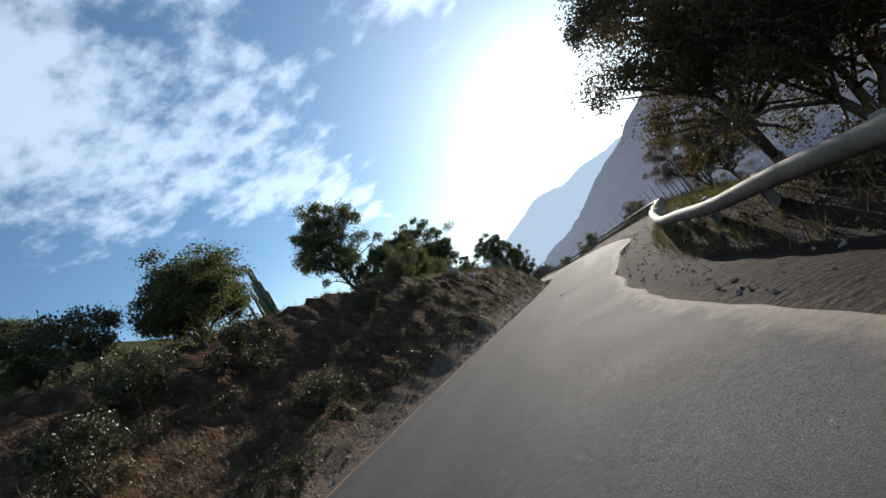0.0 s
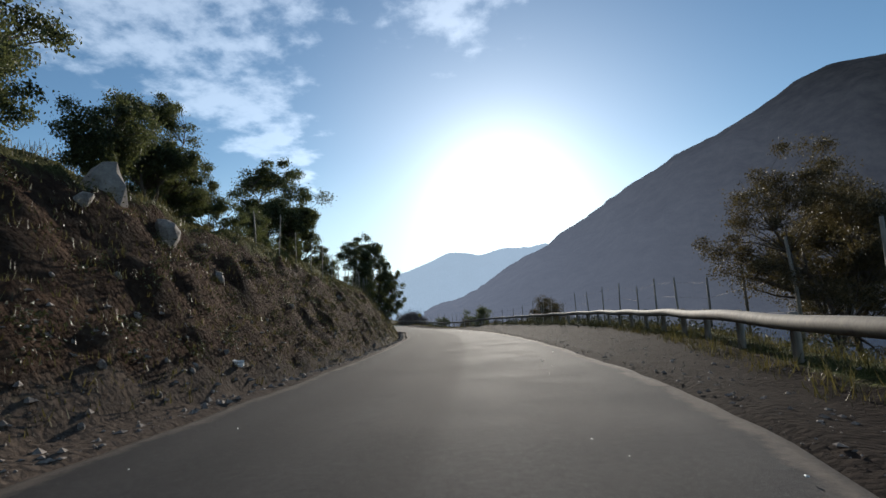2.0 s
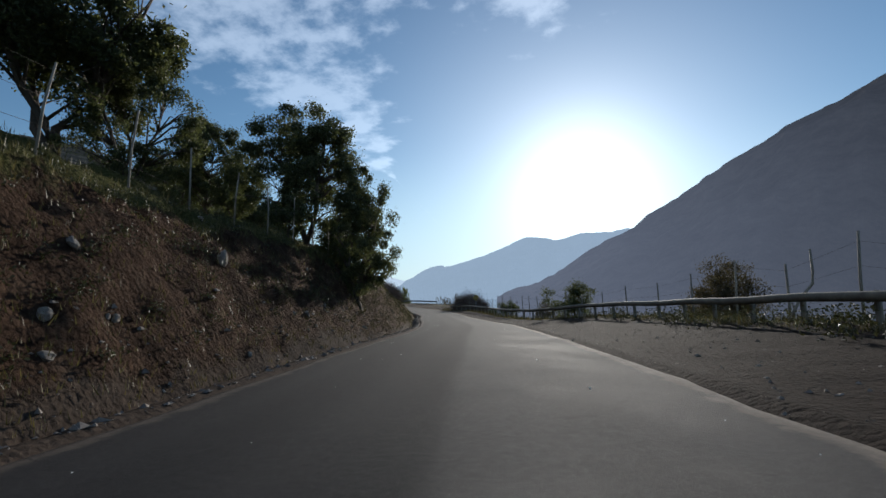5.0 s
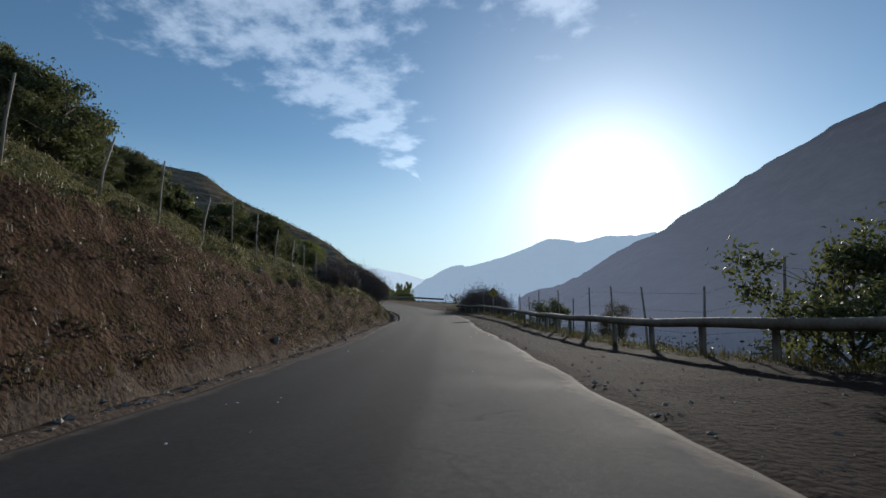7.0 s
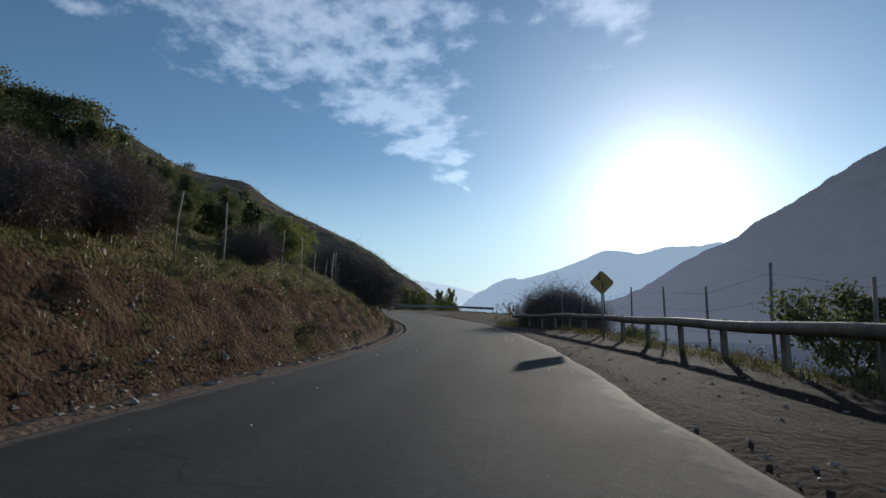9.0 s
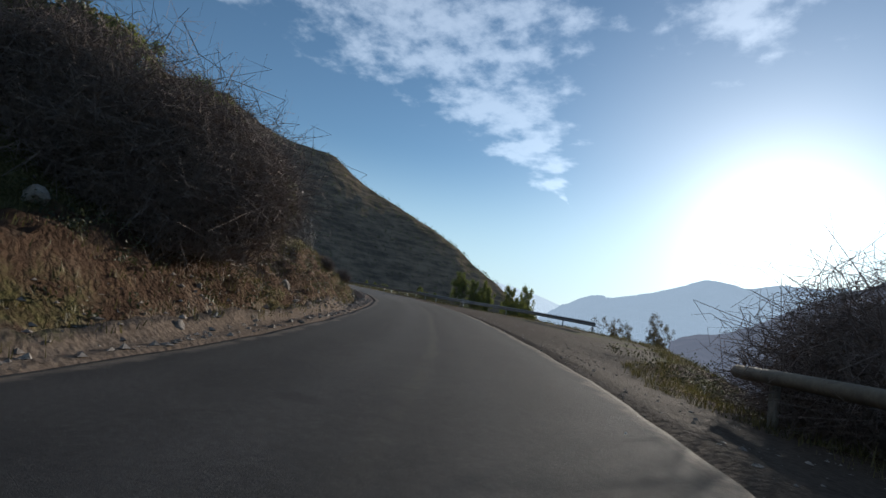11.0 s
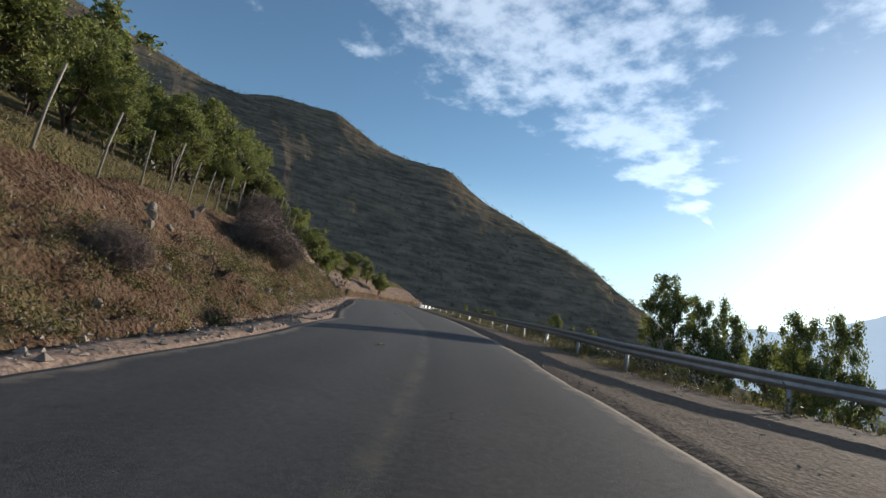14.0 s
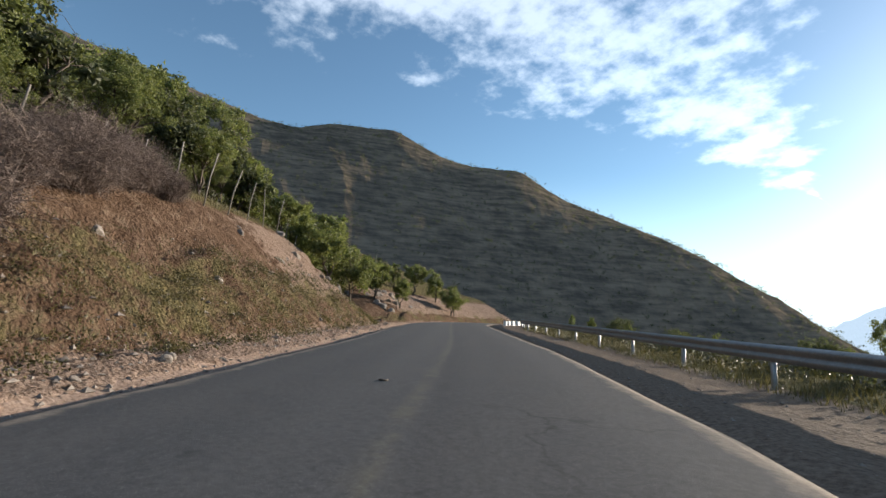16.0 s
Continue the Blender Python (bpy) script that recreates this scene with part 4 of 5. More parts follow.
for k in range(26):
    s, o = RNG.uniform(169, 200), -RNG.uniform(6.5, 20)
    tree("tree", FAR_GREEN[k % 3], "green tree in the gully beside the road", "tree", s, o, RNG.uniform(0.5, 0.95), s * 13, group="gully trees")
# right of the road
tree("tree", NEAR_TALL, "tall rust-tinged tree behind the pipe rail", "tree", 13.6, 5.6, 1.05, 30, wide=0.85)
tree("tree", NEAR_TALL, "rusty-leaved tree behind the pipe rail", "tree", 10.0, 8.4, 1.0, 200)
tree("tree", NEAR_TALL, "dusty rust-tinged tree behind the pipe rail", "tree", 11.6, 6.9, 0.95, 300, wide=0.9)
tree("tree", NEAR_TALL, "dusty rust-tinged tree behind the pipe rail", "tree", 33.2, 10.2, 0.62, 10, wide=0.9)
tree("tree", NEAR_TALL, "dusty rust-tinged tree behind the pipe rail", "tree", 31.4, 8.0, 0.56, 140, wide=0.95)
for s, o, ms, size in [(70.6, 13.2, RUST[0], 0.8), (72.2, 15.0, RUST[0], 0.85), (77.2, 7.8, BUSH[0], 0.95), (95.6, 7.4, BUSH[1], 0.75), (95.0, 11.4, RUST[0], 0.55), (107, 8.8, BUSH[1], 0.45), (109.6, 10.6, BUSH[0], 0.6), (155.5, 8.4, BUSH[1], 0.5), (159, 8.8, BUSH[0], 0.5), (164, 8.6, BUSH[1], 0.5), (169, 8.4, BUSH[0], 0.6)]:
    tree("bush", ms, "dark backlit bush on the slope beyond the guard rail", "bush", s, o, size, s * 17, group="bushes beyond the rail")
for s, o, top, wide in [(152.6, 11.7, 4.0, 0.6), (157.4, 8.8, 0.8, 0.9), (153.4, 14.4, 3.3, 0.55), (154.2, 16.8, 3.5, 0.45), (153.0, 19.6, 3.2, 0.5), (153.4, 22.6, 3.5, 0.42), (159.0, 26.4, 4.0, 0.5), (136.3, 20.9, 1.7, 0.5), (137.2, 22.6, 1.9, 0.45), (141, 23, 1.8, 0.45), (143.5, 24, 2.0, 0.45), (156.5, 10.5, 0.7, 0.8), (161, 11.5, 0.3, 0.8), (166, 11.5, 0.3, 0.7), (172, 10.5, 0.8, 0.6), (176, 9.8, 1.0, 0.55), (181, 9.5, 1.2, 0.5)]:
    x, y, base = place(s, o)
    low = spot(s, o)[2]
    size = max(0.35, (top + float(base) - low) / 5.3)
    tree("tree", SPARSE[int(s) % 2] if s < 145 else GREEN[int(s) % 4], "thin-leaved tree growing on the slope below the bend" if s < 145 else "leafy tree growing on the slope below the guard rail", "tree", s, o, size, s * 23, group="trees below the rail", wide=wide)


def twig_bush(seed, height, width, count):
    """A rounded thicket of crooked stems that end in a haze of fine twigs."""
    rng = np.random.default_rng(seed)
    n = count
    a = rng.uniform(0, 2 * math.pi, n)
    u = rng.random(n) ** 0.5
    foot = np.stack([0.28 * width * u * np.cos(a), 0.28 * width * u * np.sin(a), np.zeros(n)], -1)
    tip = np.stack([0.5 * width * u * np.cos(a), 0.5 * width * u * np.sin(a), height * (0.45 + 0.55 * rng.random(n)) * np.sqrt(1.05 - 0.75 * u * u)], -1)
    tip *= (1 + 0.12 * (rng.random(n) < 0.07))[:, None]
    runs = []
    p = foot
    for j in range(1, 6):
        q = foot + (tip - foot) * (j / 5) + rng.normal(size=(n, 3)) * 0.055 * height
        runs.append((p, q, 0.013 * (1.1 - j / 6)))
        if j > 1:
            for _ in range(5):
                e = q + rng.normal(size=(n, 3)) * np.array([0.13, 0.13, 0.10]) * height
                runs.append((q, e, 0.0045))
                f = e + rng.normal(size=(n, 3)) * 0.07 * height
                runs.append((e, f, 0.003))
        p = q
    meshes = []
    for name, chosen in (("branching", [r for r in runs if r[2] > 0.005]), ("twig_haze", [r for r in runs if r[2] < 0.005])):
        verts, faces = [], []
        for u0, v0, w in chosen:
            t = np.cross(v0 - u0, rng.normal(size=(n, 3)))
            t = t / (np.linalg.norm(t, axis=1)[:, None] + 1e-6) * w
            k = sum(len(v) for v in verts) + np.arange(n) * 4
            verts.append(np.stack([u0 - t, u0 + t, v0 + 0.6 * t, v0 - 0.6 * t], 1).reshape(-1, 3))
            faces.append(np.stack([k, k + 1, k + 2, k + 3], 1))
        meshes.append(mesh_from(name, np.concatenate(verts), np.concatenate(faces), TWIG))
    v, fcs = leaves(foot + (tip - foot) * rng.uniform(0.15, 0.8, (n, 1)), 0.16 * width, 9 * n, 0.06, rng)
    meshes.append(mesh_from("foliage", v, fcs, DRY_LEAF))
    return meshes


TWIGS = [twig_bush(300, 2.8, 3.6, 700), twig_bush(301, 2.0, 2.8, 520)]
for s, o, k, size in [(114.9, -5.4, 0, 0.95), (114.7, -6.9, 0, 1.05), (115.9, -6.2, 1, 1.25), (114.3, -8.2, 1, 1.1), (92.5, -7.2, 1, 0.6), (94.0, -7.4, 1, 0.7), (99, -7.4, 1, 0.5),
                      (113.2, 7.4, 0, 1.1), (113.2, 9.0, 0, 1.1), (114.6, 8.7, 1, 1.7),
                      (142.4, -6.0, 1, 0.42), (151.0, -7.3, 1, 1.0), (151.9, -8.2, 1, 0.85), (153.6, -7.7, 1, 0.85), (153.8, -8.6, 1, 0.65), (155.6, -9.7, 1, 0.8), (157.2, -10.2, 0, 0.7), (158.2, -10.8, 1, 0.9), (159.4, -11.0, 0, 0.6), (160.6, -10.8, 1, 0.6), (133, -5.6, 1, 0.4), (127.0, -5.9, 1, 0.3)]:
    ob = new("bare_bush")
    ob.empty_display_size = 0.3
    for me, name in zip(TWIGS[k], ("branching", "twig_haze", "foliage")):
        part(name, me, ob)
    ob.matrix_basis = Matrix.Translation(spot(s, o, -0.1)) @ Matrix.Rotation(s, 4, "Z") @ Matrix.Scale(size * grown(s) ** 0.6, 4)
    tagged(ob, "leafless brown thorn bush on the bank" if o < 0 else "brown thorn bush behind the guard rail", "bush", "bare bushes")


# ---------------------------------------------------------------- guard rails, fences, sign
def pipe_rail(start, end, spacing):
    root = new("guard_rail")
    ss = np.arange(start, end + 0.01, 1.0)
    pts = []
    for s in ss:
        x, y, z = place(s, rail_off(s))
        pts.append((float(x), float(y), float(z) + float(rail_lift(s)) + 0.72 + 0.02 * math.sin(s * 1.3)))
    part("rail_pipe", bars("rail_pipe", [(pts, [0.115] * len(pts), 14)], PIPE), root, "thick round rail of faded paint")
    post = bars("rail_post", [([(0, 0, -0.5), (0, 0, 0.80), (0, 0, 0.84)], [0.075, 0.075, 0.06], 8)], POST)
    for s in stations(start + 0.6, end, spacing):
        x, y, z = place(s, rail_off(s) + 0.21)
        part("rail_post", post, root, at=Matrix.Translation((float(x), float(y), float(z) + float(rail_lift(s)))))
    return tagged(root, "long round pipe guard rail on short wooden posts", "guard rail")


def beam_rail(start, end, spacing):
    root = new("guard_rail")
    profile = [(0.00, -0.155), (0.05, -0.10), (0.05, -0.055), (0.0, -0.015), (0.0, 0.015), (0.05, 0.055), (0.05, 0.10), (0.0, 0.155)]
    ss = np.arange(start, end + 0.01, 0.5)
    verts = []
    for back in (0.0, 0.006):
        for s in ss:
            for d, h in profile:
                x, y, z = place(s, rail_off(s) - d + back)
                verts.append((x, y, z + 0.6 + h + rail_lift(s)))
    n, k = len(ss), len(profile)
    f1 = grid_faces(n, k)
    me = mesh_from("beam", verts, np.concatenate([f1, f1[:, ::-1] + n * k]), STEEL, True)
    part("beam", me, root, "weathered grey corrugated steel beam")
    post = bars("rail_post", [([(0, 0, -0.6), (0, 0, 0.74)], [0.055, 0.055], 8)], STEEL)
    for s in stations(start + 0.4, end, spacing):
        x, y, z = place(s, rail_off(s) + 0.075)
        part("rail_post", post, root, at=Matrix.Translation((float(x), float(y), float(z) + float(rail_lift(s)))))
    return tagged(root, "corrugated steel guard rail on steel posts", "guard rail")


pipe_rail(-8, 114.4, 2.4)
beam_rail(132.5, 186, 3.9)


def fence(label, stands, off, post_high, lean, wires, seed, ahead=0.0, thick=1.0):
    """A row of thin poles with wires; off and the height follow the ground."""
    rng = np.random.default_rng(seed)
    root = new("fence")
    tops = []
    for s in stands:
        x, y, z = spot(s, off(s))
        h = post_high * rng.uniform(0.85, 1.15)
        dx, dy = rng.normal(size=2) * lean
        turn = float(np.interp(s, STEP, HEAD_EVEN))
        dx, dy = dx - ahead * h * math.sin(turn), dy + ahead * h * math.cos(turn)
        pole = bars("fence_post", [([(0, 0, -0.35), (dx * 0.4 + rng.normal() * 0.02, dy * 0.4, h * 0.5), (dx, dy, h)], [0.043 * thick, 0.04 * thick, 0.034 * thick], 6)], POST)
        part("fence_post", pole, root, at=Matrix.Translation((x, y, z)))
        tops.append((x, y, z, dx, dy, h))
    for u in wires:
        pts = [(x + dx * u, y + dy * u, z + h * u) for x, y, z, dx, dy, h in tops]
        part("wire", bars("wire", [(pts, [0.004] * len(pts), 3)], WIRE), root)
    return tagged(root, label, "fence")


fence("wire fence of thin grey poles behind the pipe rail", stations(28, 112, 3.2), lambda s: float(rail_off(s)) + 1.9, 2.3, 0.06, (0.35, 0.65, 0.9), 401)
fence("wire fence of crooked grey poles along the top of the bank", stations(36, 108.5, 2.3), lambda s: float(crest_off(s)) - float(np.interp(s, [72, 82], [0.6, 0.9])), 1.6, 0.07, (0.3, 0.6, 0.9), 402, 0.16, 0.6)
fence("close-set fence of pale crooked poles on the grassy slope", np.r_[stations(109.5, 141, 1.9), stations(141.5, 172, 2.3)], lambda s: float(crest_off(s)) - float(np.interp(s, [130, 144], [1.4, -0.1])), 1.95, 0.12, (0.3, 0.6, 0.85), 403, 0.22, 0.75)


def broken_pole(s, o):
    """A snapped fence pole that leans over the rail."""
    x, y, z = spot(s, o)
    turn = float(np.interp(s, STEP, HEAD_EVEN))
    side_x, side_y = math.cos(turn), math.sin(turn)
    pole = new("pole", bars("pole", [([(0, 0, -0.3), (0.45 * side_x, 0.45 * side_y, 0.55), (0.86 * side_x, 0.86 * side_y, 1.0), (0.9 * side_x, 0.9 * side_y, 1.35), (0.88 * side_x, 0.88 * side_y, 2.0)], [0.045, 0.042, 0.04, 0.036, 0.03], 7)], POST))
    pole.location = (x, y, z)
    return tagged(pole, "snapped grey wooden pole leaning behind the pipe rail", "pole")


broken_pole(60.7, 8.8)


def road_sign():
    root = new("road_sign")
    part("pole", bars("pole", [([(0, 0, -0.5), (0, 0, 2.3)], [0.035, 0.035], 8)], STEEL), root)
    bm = bmesh.new()
    bmesh.ops.create_cube(bm, size=1.0, matrix=Matrix.Diagonal((0.66, 0.012, 0.66, 1)))
    bmesh.ops.bevel(bm, geom=[e for e in bm.edges if abs(e.verts[0].co.y - e.verts[1].co.y) > 0.005], offset=0.05, segments=3, affect="EDGES")
    part("plate", finish(bm, "plate", YELLOW), root, "yellow diamond warning plate", Matrix.Translation((0, -0.045, 2.1)) @ Matrix.Rotation(radians(45), 4, "Y"))
    bm = bmesh.new()
    for (x0, z0), (x1, z1) in [((0.02, -0.22), (0.02, 0.0)), ((0.02, 0.0), (-0.1, 0.12)), ((-0.1, 0.12), (-0.1, 0.24)), ((-0.1, 0.26), (-0.17, 0.17)), ((-0.1, 0.26), (-0.03, 0.17))]:
        d = Vector((x1 - x0, 0, z1 - z0))
        bmesh.ops.create_cube(bm, size=1.0, matrix=Matrix.Translation(((x0 + x1) / 2, 0, (z0 + z1) / 2)) @ d.to_track_quat("Z", "Y").to_matrix().to_4x4() @ Matrix.Diagonal((0.055, 0.006, d.length + 0.03, 1)))
    part("arrow", finish(bm, "arrow", BLACK), root, "black bent arrow", Matrix.Translation((0, -0.056, 2.1)))
    x, y, z = spot(101.5, 4.55)
    root.matrix_basis = Matrix.Translation((x, y, z)) @ Matrix.Rotation(radians(22), 4, "Z")
    return tagged(root, "yellow diamond bend-warning sign on a steel pole", "road sign")


road_sign()


def cactus(s, o, size):
    rng = np.random.default_rng(int(s * 10))
    root = new("cactus")
    for k in range(7):
        a = rng.uniform(0, 6.28)
        h = rng.uniform(1.6, 3.2)
        r = 0.35 * rng.random()
        p = [(r * math.cos(a), r * math.sin(a), -0.2), (1.5 * r * math.cos(a), 1.5 * r * math.sin(a), h * 0.4), (1.7 * r * math.cos(a) + 0.05, 1.7 * r * math.sin(a), h)]
        part("stem", bars("stem", [(p, [0.075, 0.085, 0.05], 9)], CACTUS), root)
    root.matrix_basis = Matrix.Translation(spot(s, o)) @ Matrix.Scale(size, 4)
    return tagged(root, "column cactus with several upright stems", "cactus", "column cacti")


for s, o, size in [(35.3, -23.2, 1.8), (36.0, -24.2, 1.6)]:
    cactus(s, o, size)


for s, o, size in [(187.0, -12.0, 1.3), (189.5, -13.5, 1.0)]:
    cactus(s, o, size)


def barrier(s, o):
    """A low white-painted block at the roadside."""
    bm = bmesh.new()
    bmesh.ops.create_cube(bm, size=1.0, matrix=Matrix.Diagonal((0.28, 1.5, 0.55, 1)))
    bmesh.ops.bevel(bm, geom=bm.edges[:], offset=0.03, segments=2, affect="EDGES")
    ob = new("barrier", finish(bm, "barrier", WHITE))
    ob.matrix_basis = Matrix.Translation(spot(s, o, 0.2)) @ Matrix.Rotation(float(np.interp(s, STEP, HEAD_EVEN)), 4, "Z")
    return tagged(ob, "low white-painted concrete block at the road edge", "barrier", "white roadside blocks")


for s in (186.5, 189.0, 191.5, 194.0):
    barrier(s, 3.4)


def board(s, o):
    """A small wooden board that lies on the bank, with marks that cannot be read."""
    root = new("board")
    bm = bmesh.new()
    bmesh.ops.create_cube(bm, size=1.0, matrix=Matrix.Diagonal((0.36, 0.02, 0.13, 1)))
    bmesh.ops.bevel(bm, geom=bm.edges[:], offset=0.004, segments=1, affect="EDGES")
    part("plank", finish(bm, "plank", PALE_WOOD), root, "pale weathered plank")
    for k in range(6):
        bm = bmesh.new()
        bmesh.ops.create_cube(bm, size=1.0, matrix=Matrix.Translation((-0.14 + 0.055 * k, -0.0125, 0)) @ Matrix.Diagonal((0.018, 0.004, 0.055, 1)))
        part("bar", finish(bm, "bar", BLACK), root)
    root.matrix_basis = Matrix.Translation(spot(s, o, 0.1)) @ Euler((radians(-58), radians(6), radians(52))).to_matrix().to_4x4()
    return tagged(root, "small pale wooden board with dark marks lying on the bank", "board")


board(133.6, -4.9)

# ---------------------------------------------------------------- rocks, gravel, grass
def side(s):
    """How far the left edge of the road departs from its usual line."""
    return edge_left(s) + 3.5


def rock_mesh(seed, sub=2):
    rng = np.random.default_rng(seed)
    bm = bmesh.new()
    bmesh.ops.create_icosphere(bm, subdivisions=sub, radius=0.5)
    sc = np.array([1.0, rng.uniform(0.6, 0.9), rng.uniform(0.5, 0.85)])
    cuts = [(Vector(rng.normal(size=3)).normalized(), rng.uniform(0.26, 0.42)) for _ in range(7)]
    for v in bm.verts:
        for nrm, d in cuts:
            over = v.co.dot(nrm) - d
            if over > 0:
                v.co -= nrm * over
        v.co = Vector(np.array(v.co) * sc) + Vector(rng.normal(size=3)) * 0.012
    return finish(bm, "rock", STONE)


ROCKS = [rock_mesh(500 + k) for k in range(6)]


def rock(s, o, size, k, sink=0.25):
    ob = new("rock", ROCKS[k % 6])
    ob.matrix_basis = Matrix.Translation(spot(s, o, size * (0.25 - sink))) @ Euler((RNG.uniform(0, 6), RNG.uniform(0, 6), RNG.uniform(0, 6))).to_matrix().to_4x4() @ Matrix.Scale(size, 4)
    return tagged(ob, "pale angular rock on the earth bank", "rock", "rocks on the bank")


for k in range(190):
    s = RNG.uniform(4, 172)
    low = RNG.random() < 0.6
    rock(s, float(side(s)) + (RNG.uniform(-4.9, -3.95) if low else RNG.uniform(-6.8, -4.9)), RNG.uniform(0.10, 0.26) * (1.5 if RNG.random() < 0.1 else 1), k)
for s, o, size in [(28.6, -6.9, 1.5), (29.6, -6.4, 0.8), (30.9, -6.0, 0.4), (27.6, -6.5, 0.5), (42.4, -6.2, 0.4), (57.3, -5.7, 0.5), (112.8, -6.3, 0.7), (118.8, -4.9, 0.6), (132.5, -4.7, 0.4), (143.7, -6.0, 0.34), (144.8, -7.5, 0.42), (145.1, -7.7, 0.36), (144.5, -7.2, 0.3), (145.4, -7.4, 0.3), (148.0, -8.6, 0.5), (148.5, -8.7, 0.42), (150.1, -5.7, 0.36), (150.3, -5.9, 0.32), (150.5, -5.8, 0.3), (156.8, -8.6, 0.42), (155.5, -5.5, 0.28), (155.7, -5.6, 0.24), (154.2, -7.4, 0.3), (159.3, -7.6, 0.4)]:
    rock(s, o, size, int(s))


# broken rock that juts out of the two cut faces near the end
for k in range(46):
    near = k % 2 == 0
    s = RNG.uniform(163, 173) if near else RNG.uniform(182.5, 189)
    u = RNG.uniform(0.3, 0.98)
    rock(s, float(foot_off(s)) * (1 - u) + float(crest_off(s)) * u, RNG.uniform(0.35, 0.8) * (1.0 if near else 1.6), k, 0.42)


def strewn(name, label, category, count, pick, shape, material, seed):
    """Many small pieces in one mesh: pick(rng, n) gives s and o, shape gives one piece's corners, triangles and sizes."""
    rng = np.random.default_rng(seed)
    s, o = pick(rng, count)
    x, y, _ = place(s, o)
    z = ground_high(s, o)
    v, fcs = shape(rng, count)
    verts = v + np.stack([x, y, z], -1)[:, None, :]
    k = v.shape[1]
    faces = (np.arange(count)[:, None, None] * k + fcs[None]).reshape(-1, fcs.shape[1])
    return tagged(new(name, mesh_from(name, verts.reshape(-1, 3), faces, material)), label, category, kind="stuff")


def pebble(lo, hi):
    def shape(rng, n):
        base = np.array([(1, 0, 0), (0, 1, 0), (-1, 0, 0), (0, -1, 0), (0, 0, 1), (0, 0, -0.6)], float)
        v = base[None] * (1 + 0.45 * rng.normal(size=(n, 6, 1)).clip(-1, 1)) * np.array([1, 0.8, 0.6])
        a = rng.uniform(0, 6.28, n)
        c, sn = np.cos(a)[:, None], np.sin(a)[:, None]
        v = np.stack([v[..., 0] * c - v[..., 1] * sn, v[..., 0] * sn + v[..., 1] * c, v[..., 2]], -1)
        v *= (lo + (hi - lo) * rng.random(n) ** 3)[:, None, None]
        f6 = np.array([(0, 1, 4), (1, 2, 4), (2, 3, 4), (3, 0, 4), (1, 0, 5), (2, 1, 5), (3, 2, 5), (0, 3, 5)])
        return v, f6
    return shape


def tuft(lo, hi, blades=5):
    def shape(rng, n):
        v = np.zeros((n, blades, 3, 3))
        h = lo + (hi - lo) * rng.random((n, 1)) ** 1.6 * np.ones((1, blades)) * rng.uniform(0.6, 1, (n, blades))
        a = rng.uniform(0, 6.28, (n, blades))
        w = 0.012 + 0.03 * h
        rx, ry = rng.normal(size=(2, n, blades)) * 0.10
        v[:, :, 0] = np.stack([rx - w * np.cos(a) * 0.5, ry - w * np.sin(a) * 0.5, -0.03 + 0 * h], -1)
        v[:, :, 1] = np.stack([rx + w * np.cos(a) * 0.5, ry + w * np.sin(a) * 0.5, -0.03 + 0 * h], -1)
        lx, ly = rng.normal(size=(2, n, blades)) * 0.35 * h
        v[:, :, 2] = np.stack([rx + lx, ry + ly, h], -1)
        return v.reshape(n, blades * 3, 3), np.arange(blades * 3).reshape(blades, 3)
    return shape


strewn("gravel", "loose grey-brown stones along the foot of the bank", "gravel", 9000,
       lambda r, n: (lambda s: (s, side(s) - 3.7 - 1.5 * r.random(n) ** 1.4))(r.uniform(0, 172, n)), pebble(0.015, 0.09), STONE, 601)
strewn("gravel", "grit on the gravel shoulder", "gravel", 7000,
       lambda r, n: (lambda s: (s, edge_right(s) + 0.1 + (rail_off(s) - edge_right(s) + 0.6) * r.random(n) ** 1.3))(r.uniform(0, 172, n)), pebble(0.01, 0.05), STONE, 602)
strewn("gravel", "small pale stones scattered over the reddish bank", "gravel", 2600,
       lambda r, n: (lambda s: (s, foot_off(s) - 3.0 * r.random(n) ** 1.3))(r.uniform(116, 176, n)), pebble(0.015, 0.085), STONE, 606)
strewn("gravel", "row of stones along the foot of the bank", "gravel", 1300,
       lambda r, n: (lambda s: (s, foot_off(s) + 0.1 + 0.22 * r.normal(size=n)))(r.uniform(117, 176, n)), pebble(0.025, 0.10), STONE, 607)
strewn("grass", "dry yellow-green grass on the bank", "grass", 20000,
       lambda r, n: (lambda s: (s, foot_off(s) - 0.05 - 2.8 * r.random(n)))(r.uniform(0, 175, n)), tuft(0.04, 0.17), GRASS, 603)
strewn("grass", "dry grass on the slope above the bank", "grass", 22000,
       lambda r, n: (lambda s: (s, crest_off(s) - 9 * r.random(n) ** 1.5))(r.uniform(5, 178, n)), tuft(0.05, 0.25), GRASS, 604)
strewn("grass", "green weeds at the foot of the guard rail", "grass", 16000,
       lambda r, n: (lambda s: (s, rail_off(s) - 0.3 + 3.0 * r.random(n) ** 1.3))(r.uniform(0, 178, n)), tuft(0.05, 0.32), GRASS, 605)


def scrub(name, label, centres, count, spread, size, material, seed):
    v, fcs = leaves(centres, spread, count, size, np.random.default_rng(seed))
    return tagged(new(name, mesh_from(name, v, fcs, material)), label, "scrub", kind="stuff")


_r = np.random.default_rng(611)
_c = HILL_FRONT[_r.integers(0, len(HILL_FRONT), 14000)] + _r.normal(size=(14000, 3)) * np.array([1.6, 1.6, 0.0])
scrub("scrub", "low olive scrub over the brown hill", _c, 200000, 0.75, 0.36, LEAF_DARK, 612)


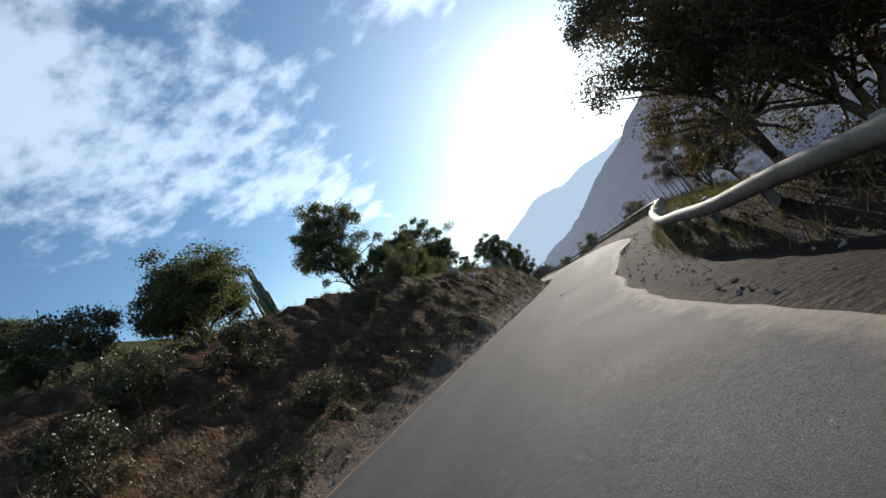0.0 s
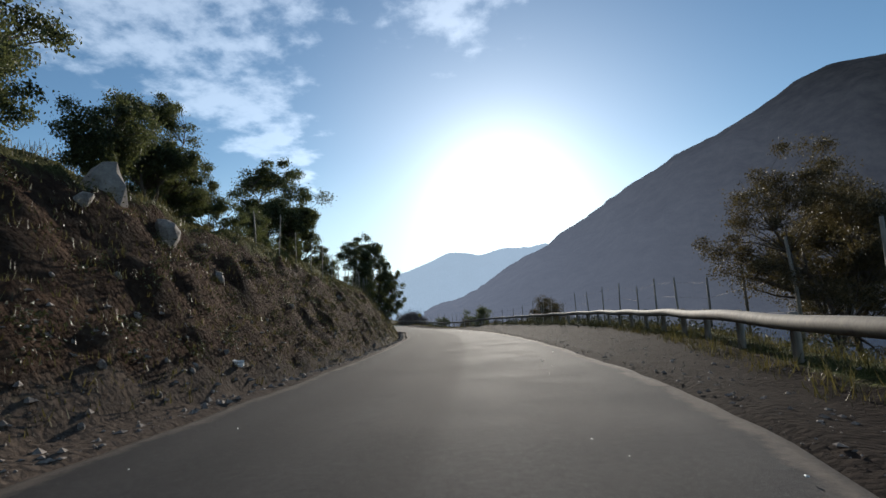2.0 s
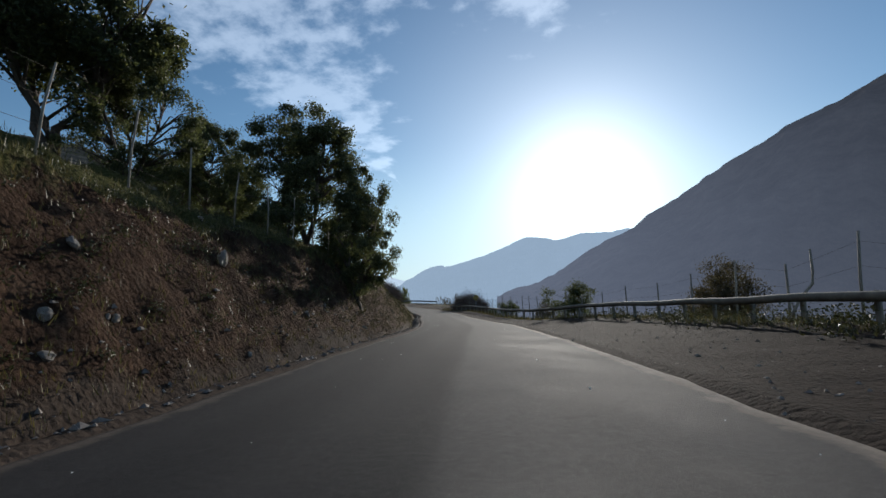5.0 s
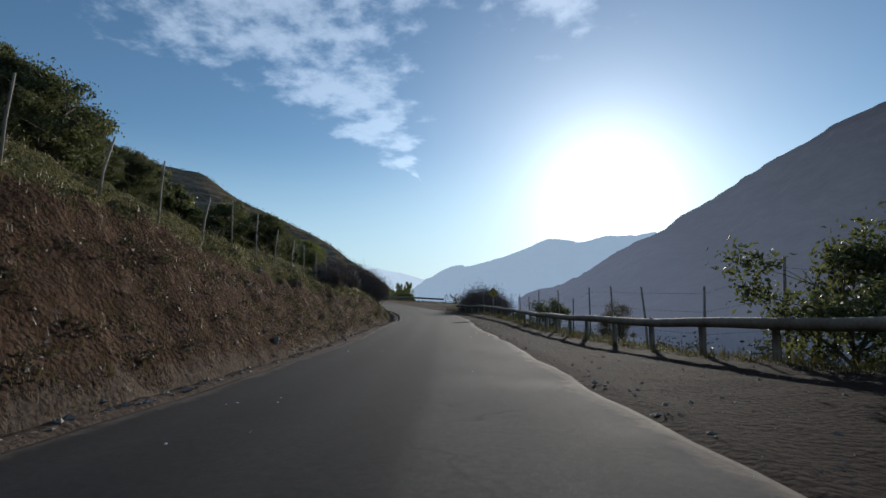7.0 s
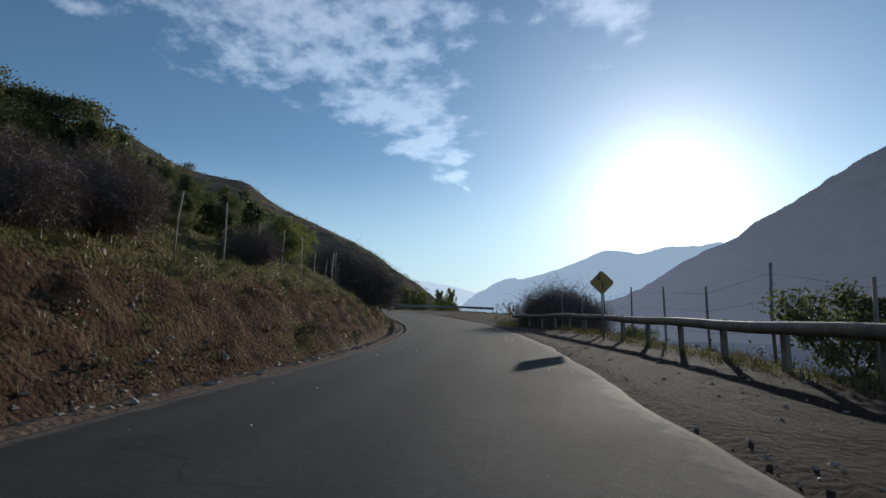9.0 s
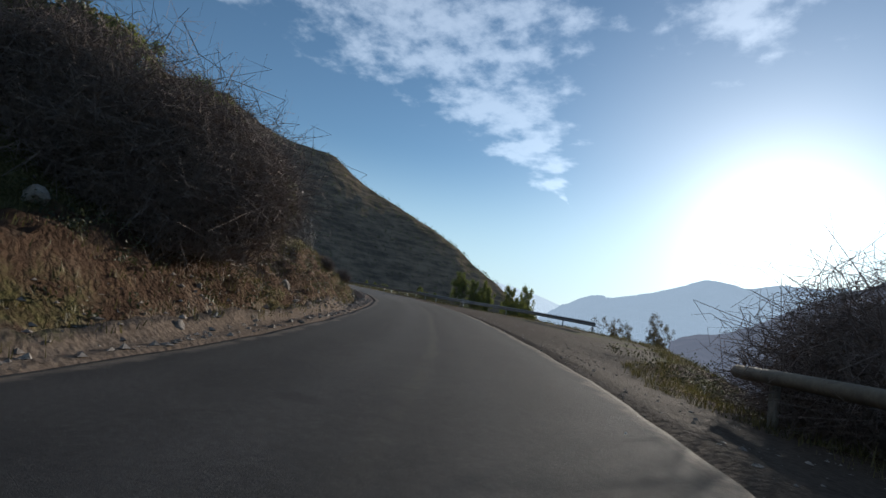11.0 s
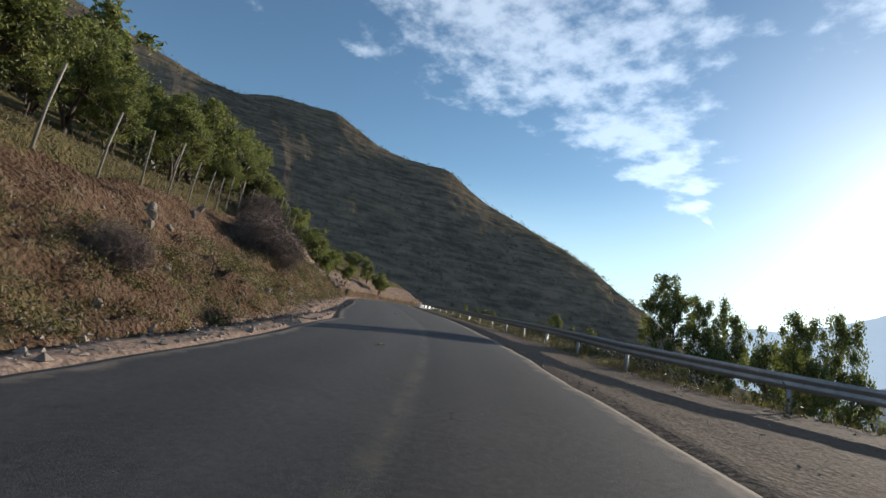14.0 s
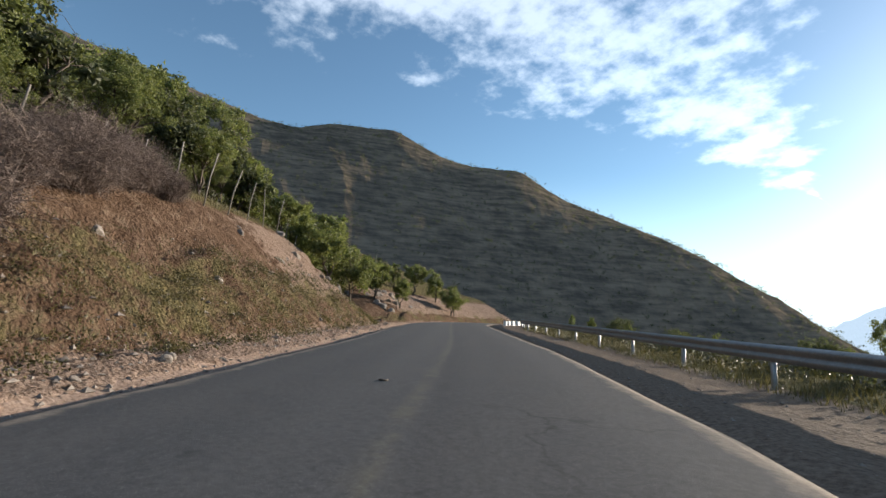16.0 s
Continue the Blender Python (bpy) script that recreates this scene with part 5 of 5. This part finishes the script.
def strewn_centres(n, s0, s1, o0, o1, lift, seed):
    r = np.random.default_rng(seed)
    s, o = r.uniform(s0, s1, n), r.uniform(o0, o1, n)
    o = np.where(o < 0, o + side(s), o)
    x, y, _ = place(s, o)
    return np.stack([x, y, ground_high(s, o) + lift], -1)


scrub("scrub", "scattered scrub on the hillside above the road", strewn_centres(900, 20, 200, -120, -11, 0.25, 613), 50000, 0.6, 0.22, LEAF_SCRUB, 614)
scrub("weeds", "low dry weeds growing on the cut bank", strewn_centres(1250, 2, 130, -6.9, -4.6, 0.07, 615), 52000, 0.22, 0.055, LEAF_SCRUB, 616)
strewn("litter", "pale stones and dry leaves lying on the asphalt", "litter", 260,
       lambda r, n: (lambda s: (s, -2.9 + (edge_right(s) + 2.8) * r.random(n)))(r.uniform(2, 112, n)), lambda r, n: (lambda v, f6: (v + np.array([0, 0, 0.175]), f6))(*pebble(0.007, 0.024)(r, n)), WHITE, 621)
scrub("weeds", "dry yellow-green weeds on the grassy foot of the bank", strewn_centres(900, 138, 174, -7.4, -5.0, 0.07, 623), 46000, 0.24, 0.055, GRASS, 624)
scrub("weeds", "tangled weeds on the slope beyond the pipe rail", strewn_centres(700, 30, 122, 6.5, 13, 0.2, 617), 30000, 0.45, 0.10, LEAF_SCRUB, 618)
scrub("weeds", "tangled weeds on the slope beyond the steel rail", strewn_centres(500, 143, 185, 6.0, 14, 0.2, 619), 24000, 0.5, 0.10, LEAF_SCRUB, 620)


def carton(s, o, turn):
    """A crushed pale carton, lying on its side."""
    bm = bmesh.new()
    bmesh.ops.create_cube(bm, size=1.0, matrix=Matrix.Diagonal((0.24, 0.12, 0.09, 1)))
    bmesh.ops.subdivide_edges(bm, edges=bm.edges[:], cuts=3, use_grid_fill=True)
    r = np.random.default_rng(int(s * 7))
    for v in bm.verts:
        v.co += Vector(r.normal(size=3)) * 0.009
        v.co.z -= 0.02 * math.sin(v.co.x * 20)
    ob = new("carton", finish(bm, "carton", WHITE))
    ob.matrix_basis = Matrix.Translation(spot(s, o, 0.05)) @ Matrix.Rotation(radians(turn), 4, "Z")
    return tagged(ob, "crushed white carton thrown at the foot of the bank", "litter")


def stick(s, o, length, turn, material, label, lift):
    r = np.random.default_rng(int(s * 11))
    pts = [(length * (u - 0.5), 0.03 * r.normal(), 0.012 + 0.008 * r.random()) for u in np.linspace(0, 1, 6)]
    ob = new("stick", bars("stick", [(pts, [0.014, 0.018, 0.017, 0.016, 0.013, 0.008], 6)], material))
    ob.matrix_basis = Matrix.Translation(spot(s, o, lift)) @ Matrix.Rotation(radians(turn), 4, "Z")
    return tagged(ob, label, "stick", "sticks beside the road")


carton(29.0, -4.6, 20)
stick(16.8, -0.7, 0.2, 10, WHITE, "short pale stick lying on the asphalt", 0.185)
stick(143.0, -1.2, 0.14, 140, BARK, "short dark stick lying on the asphalt", 0.185)
stick(145.6, -3.6, 0.7, 35, POST, "pale broken stick lying at the edge of the asphalt", 0.02)
stick(154.4, -1.4, 0.12, 60, BARK, "dark scrap of bark lying on the asphalt", 0.185)
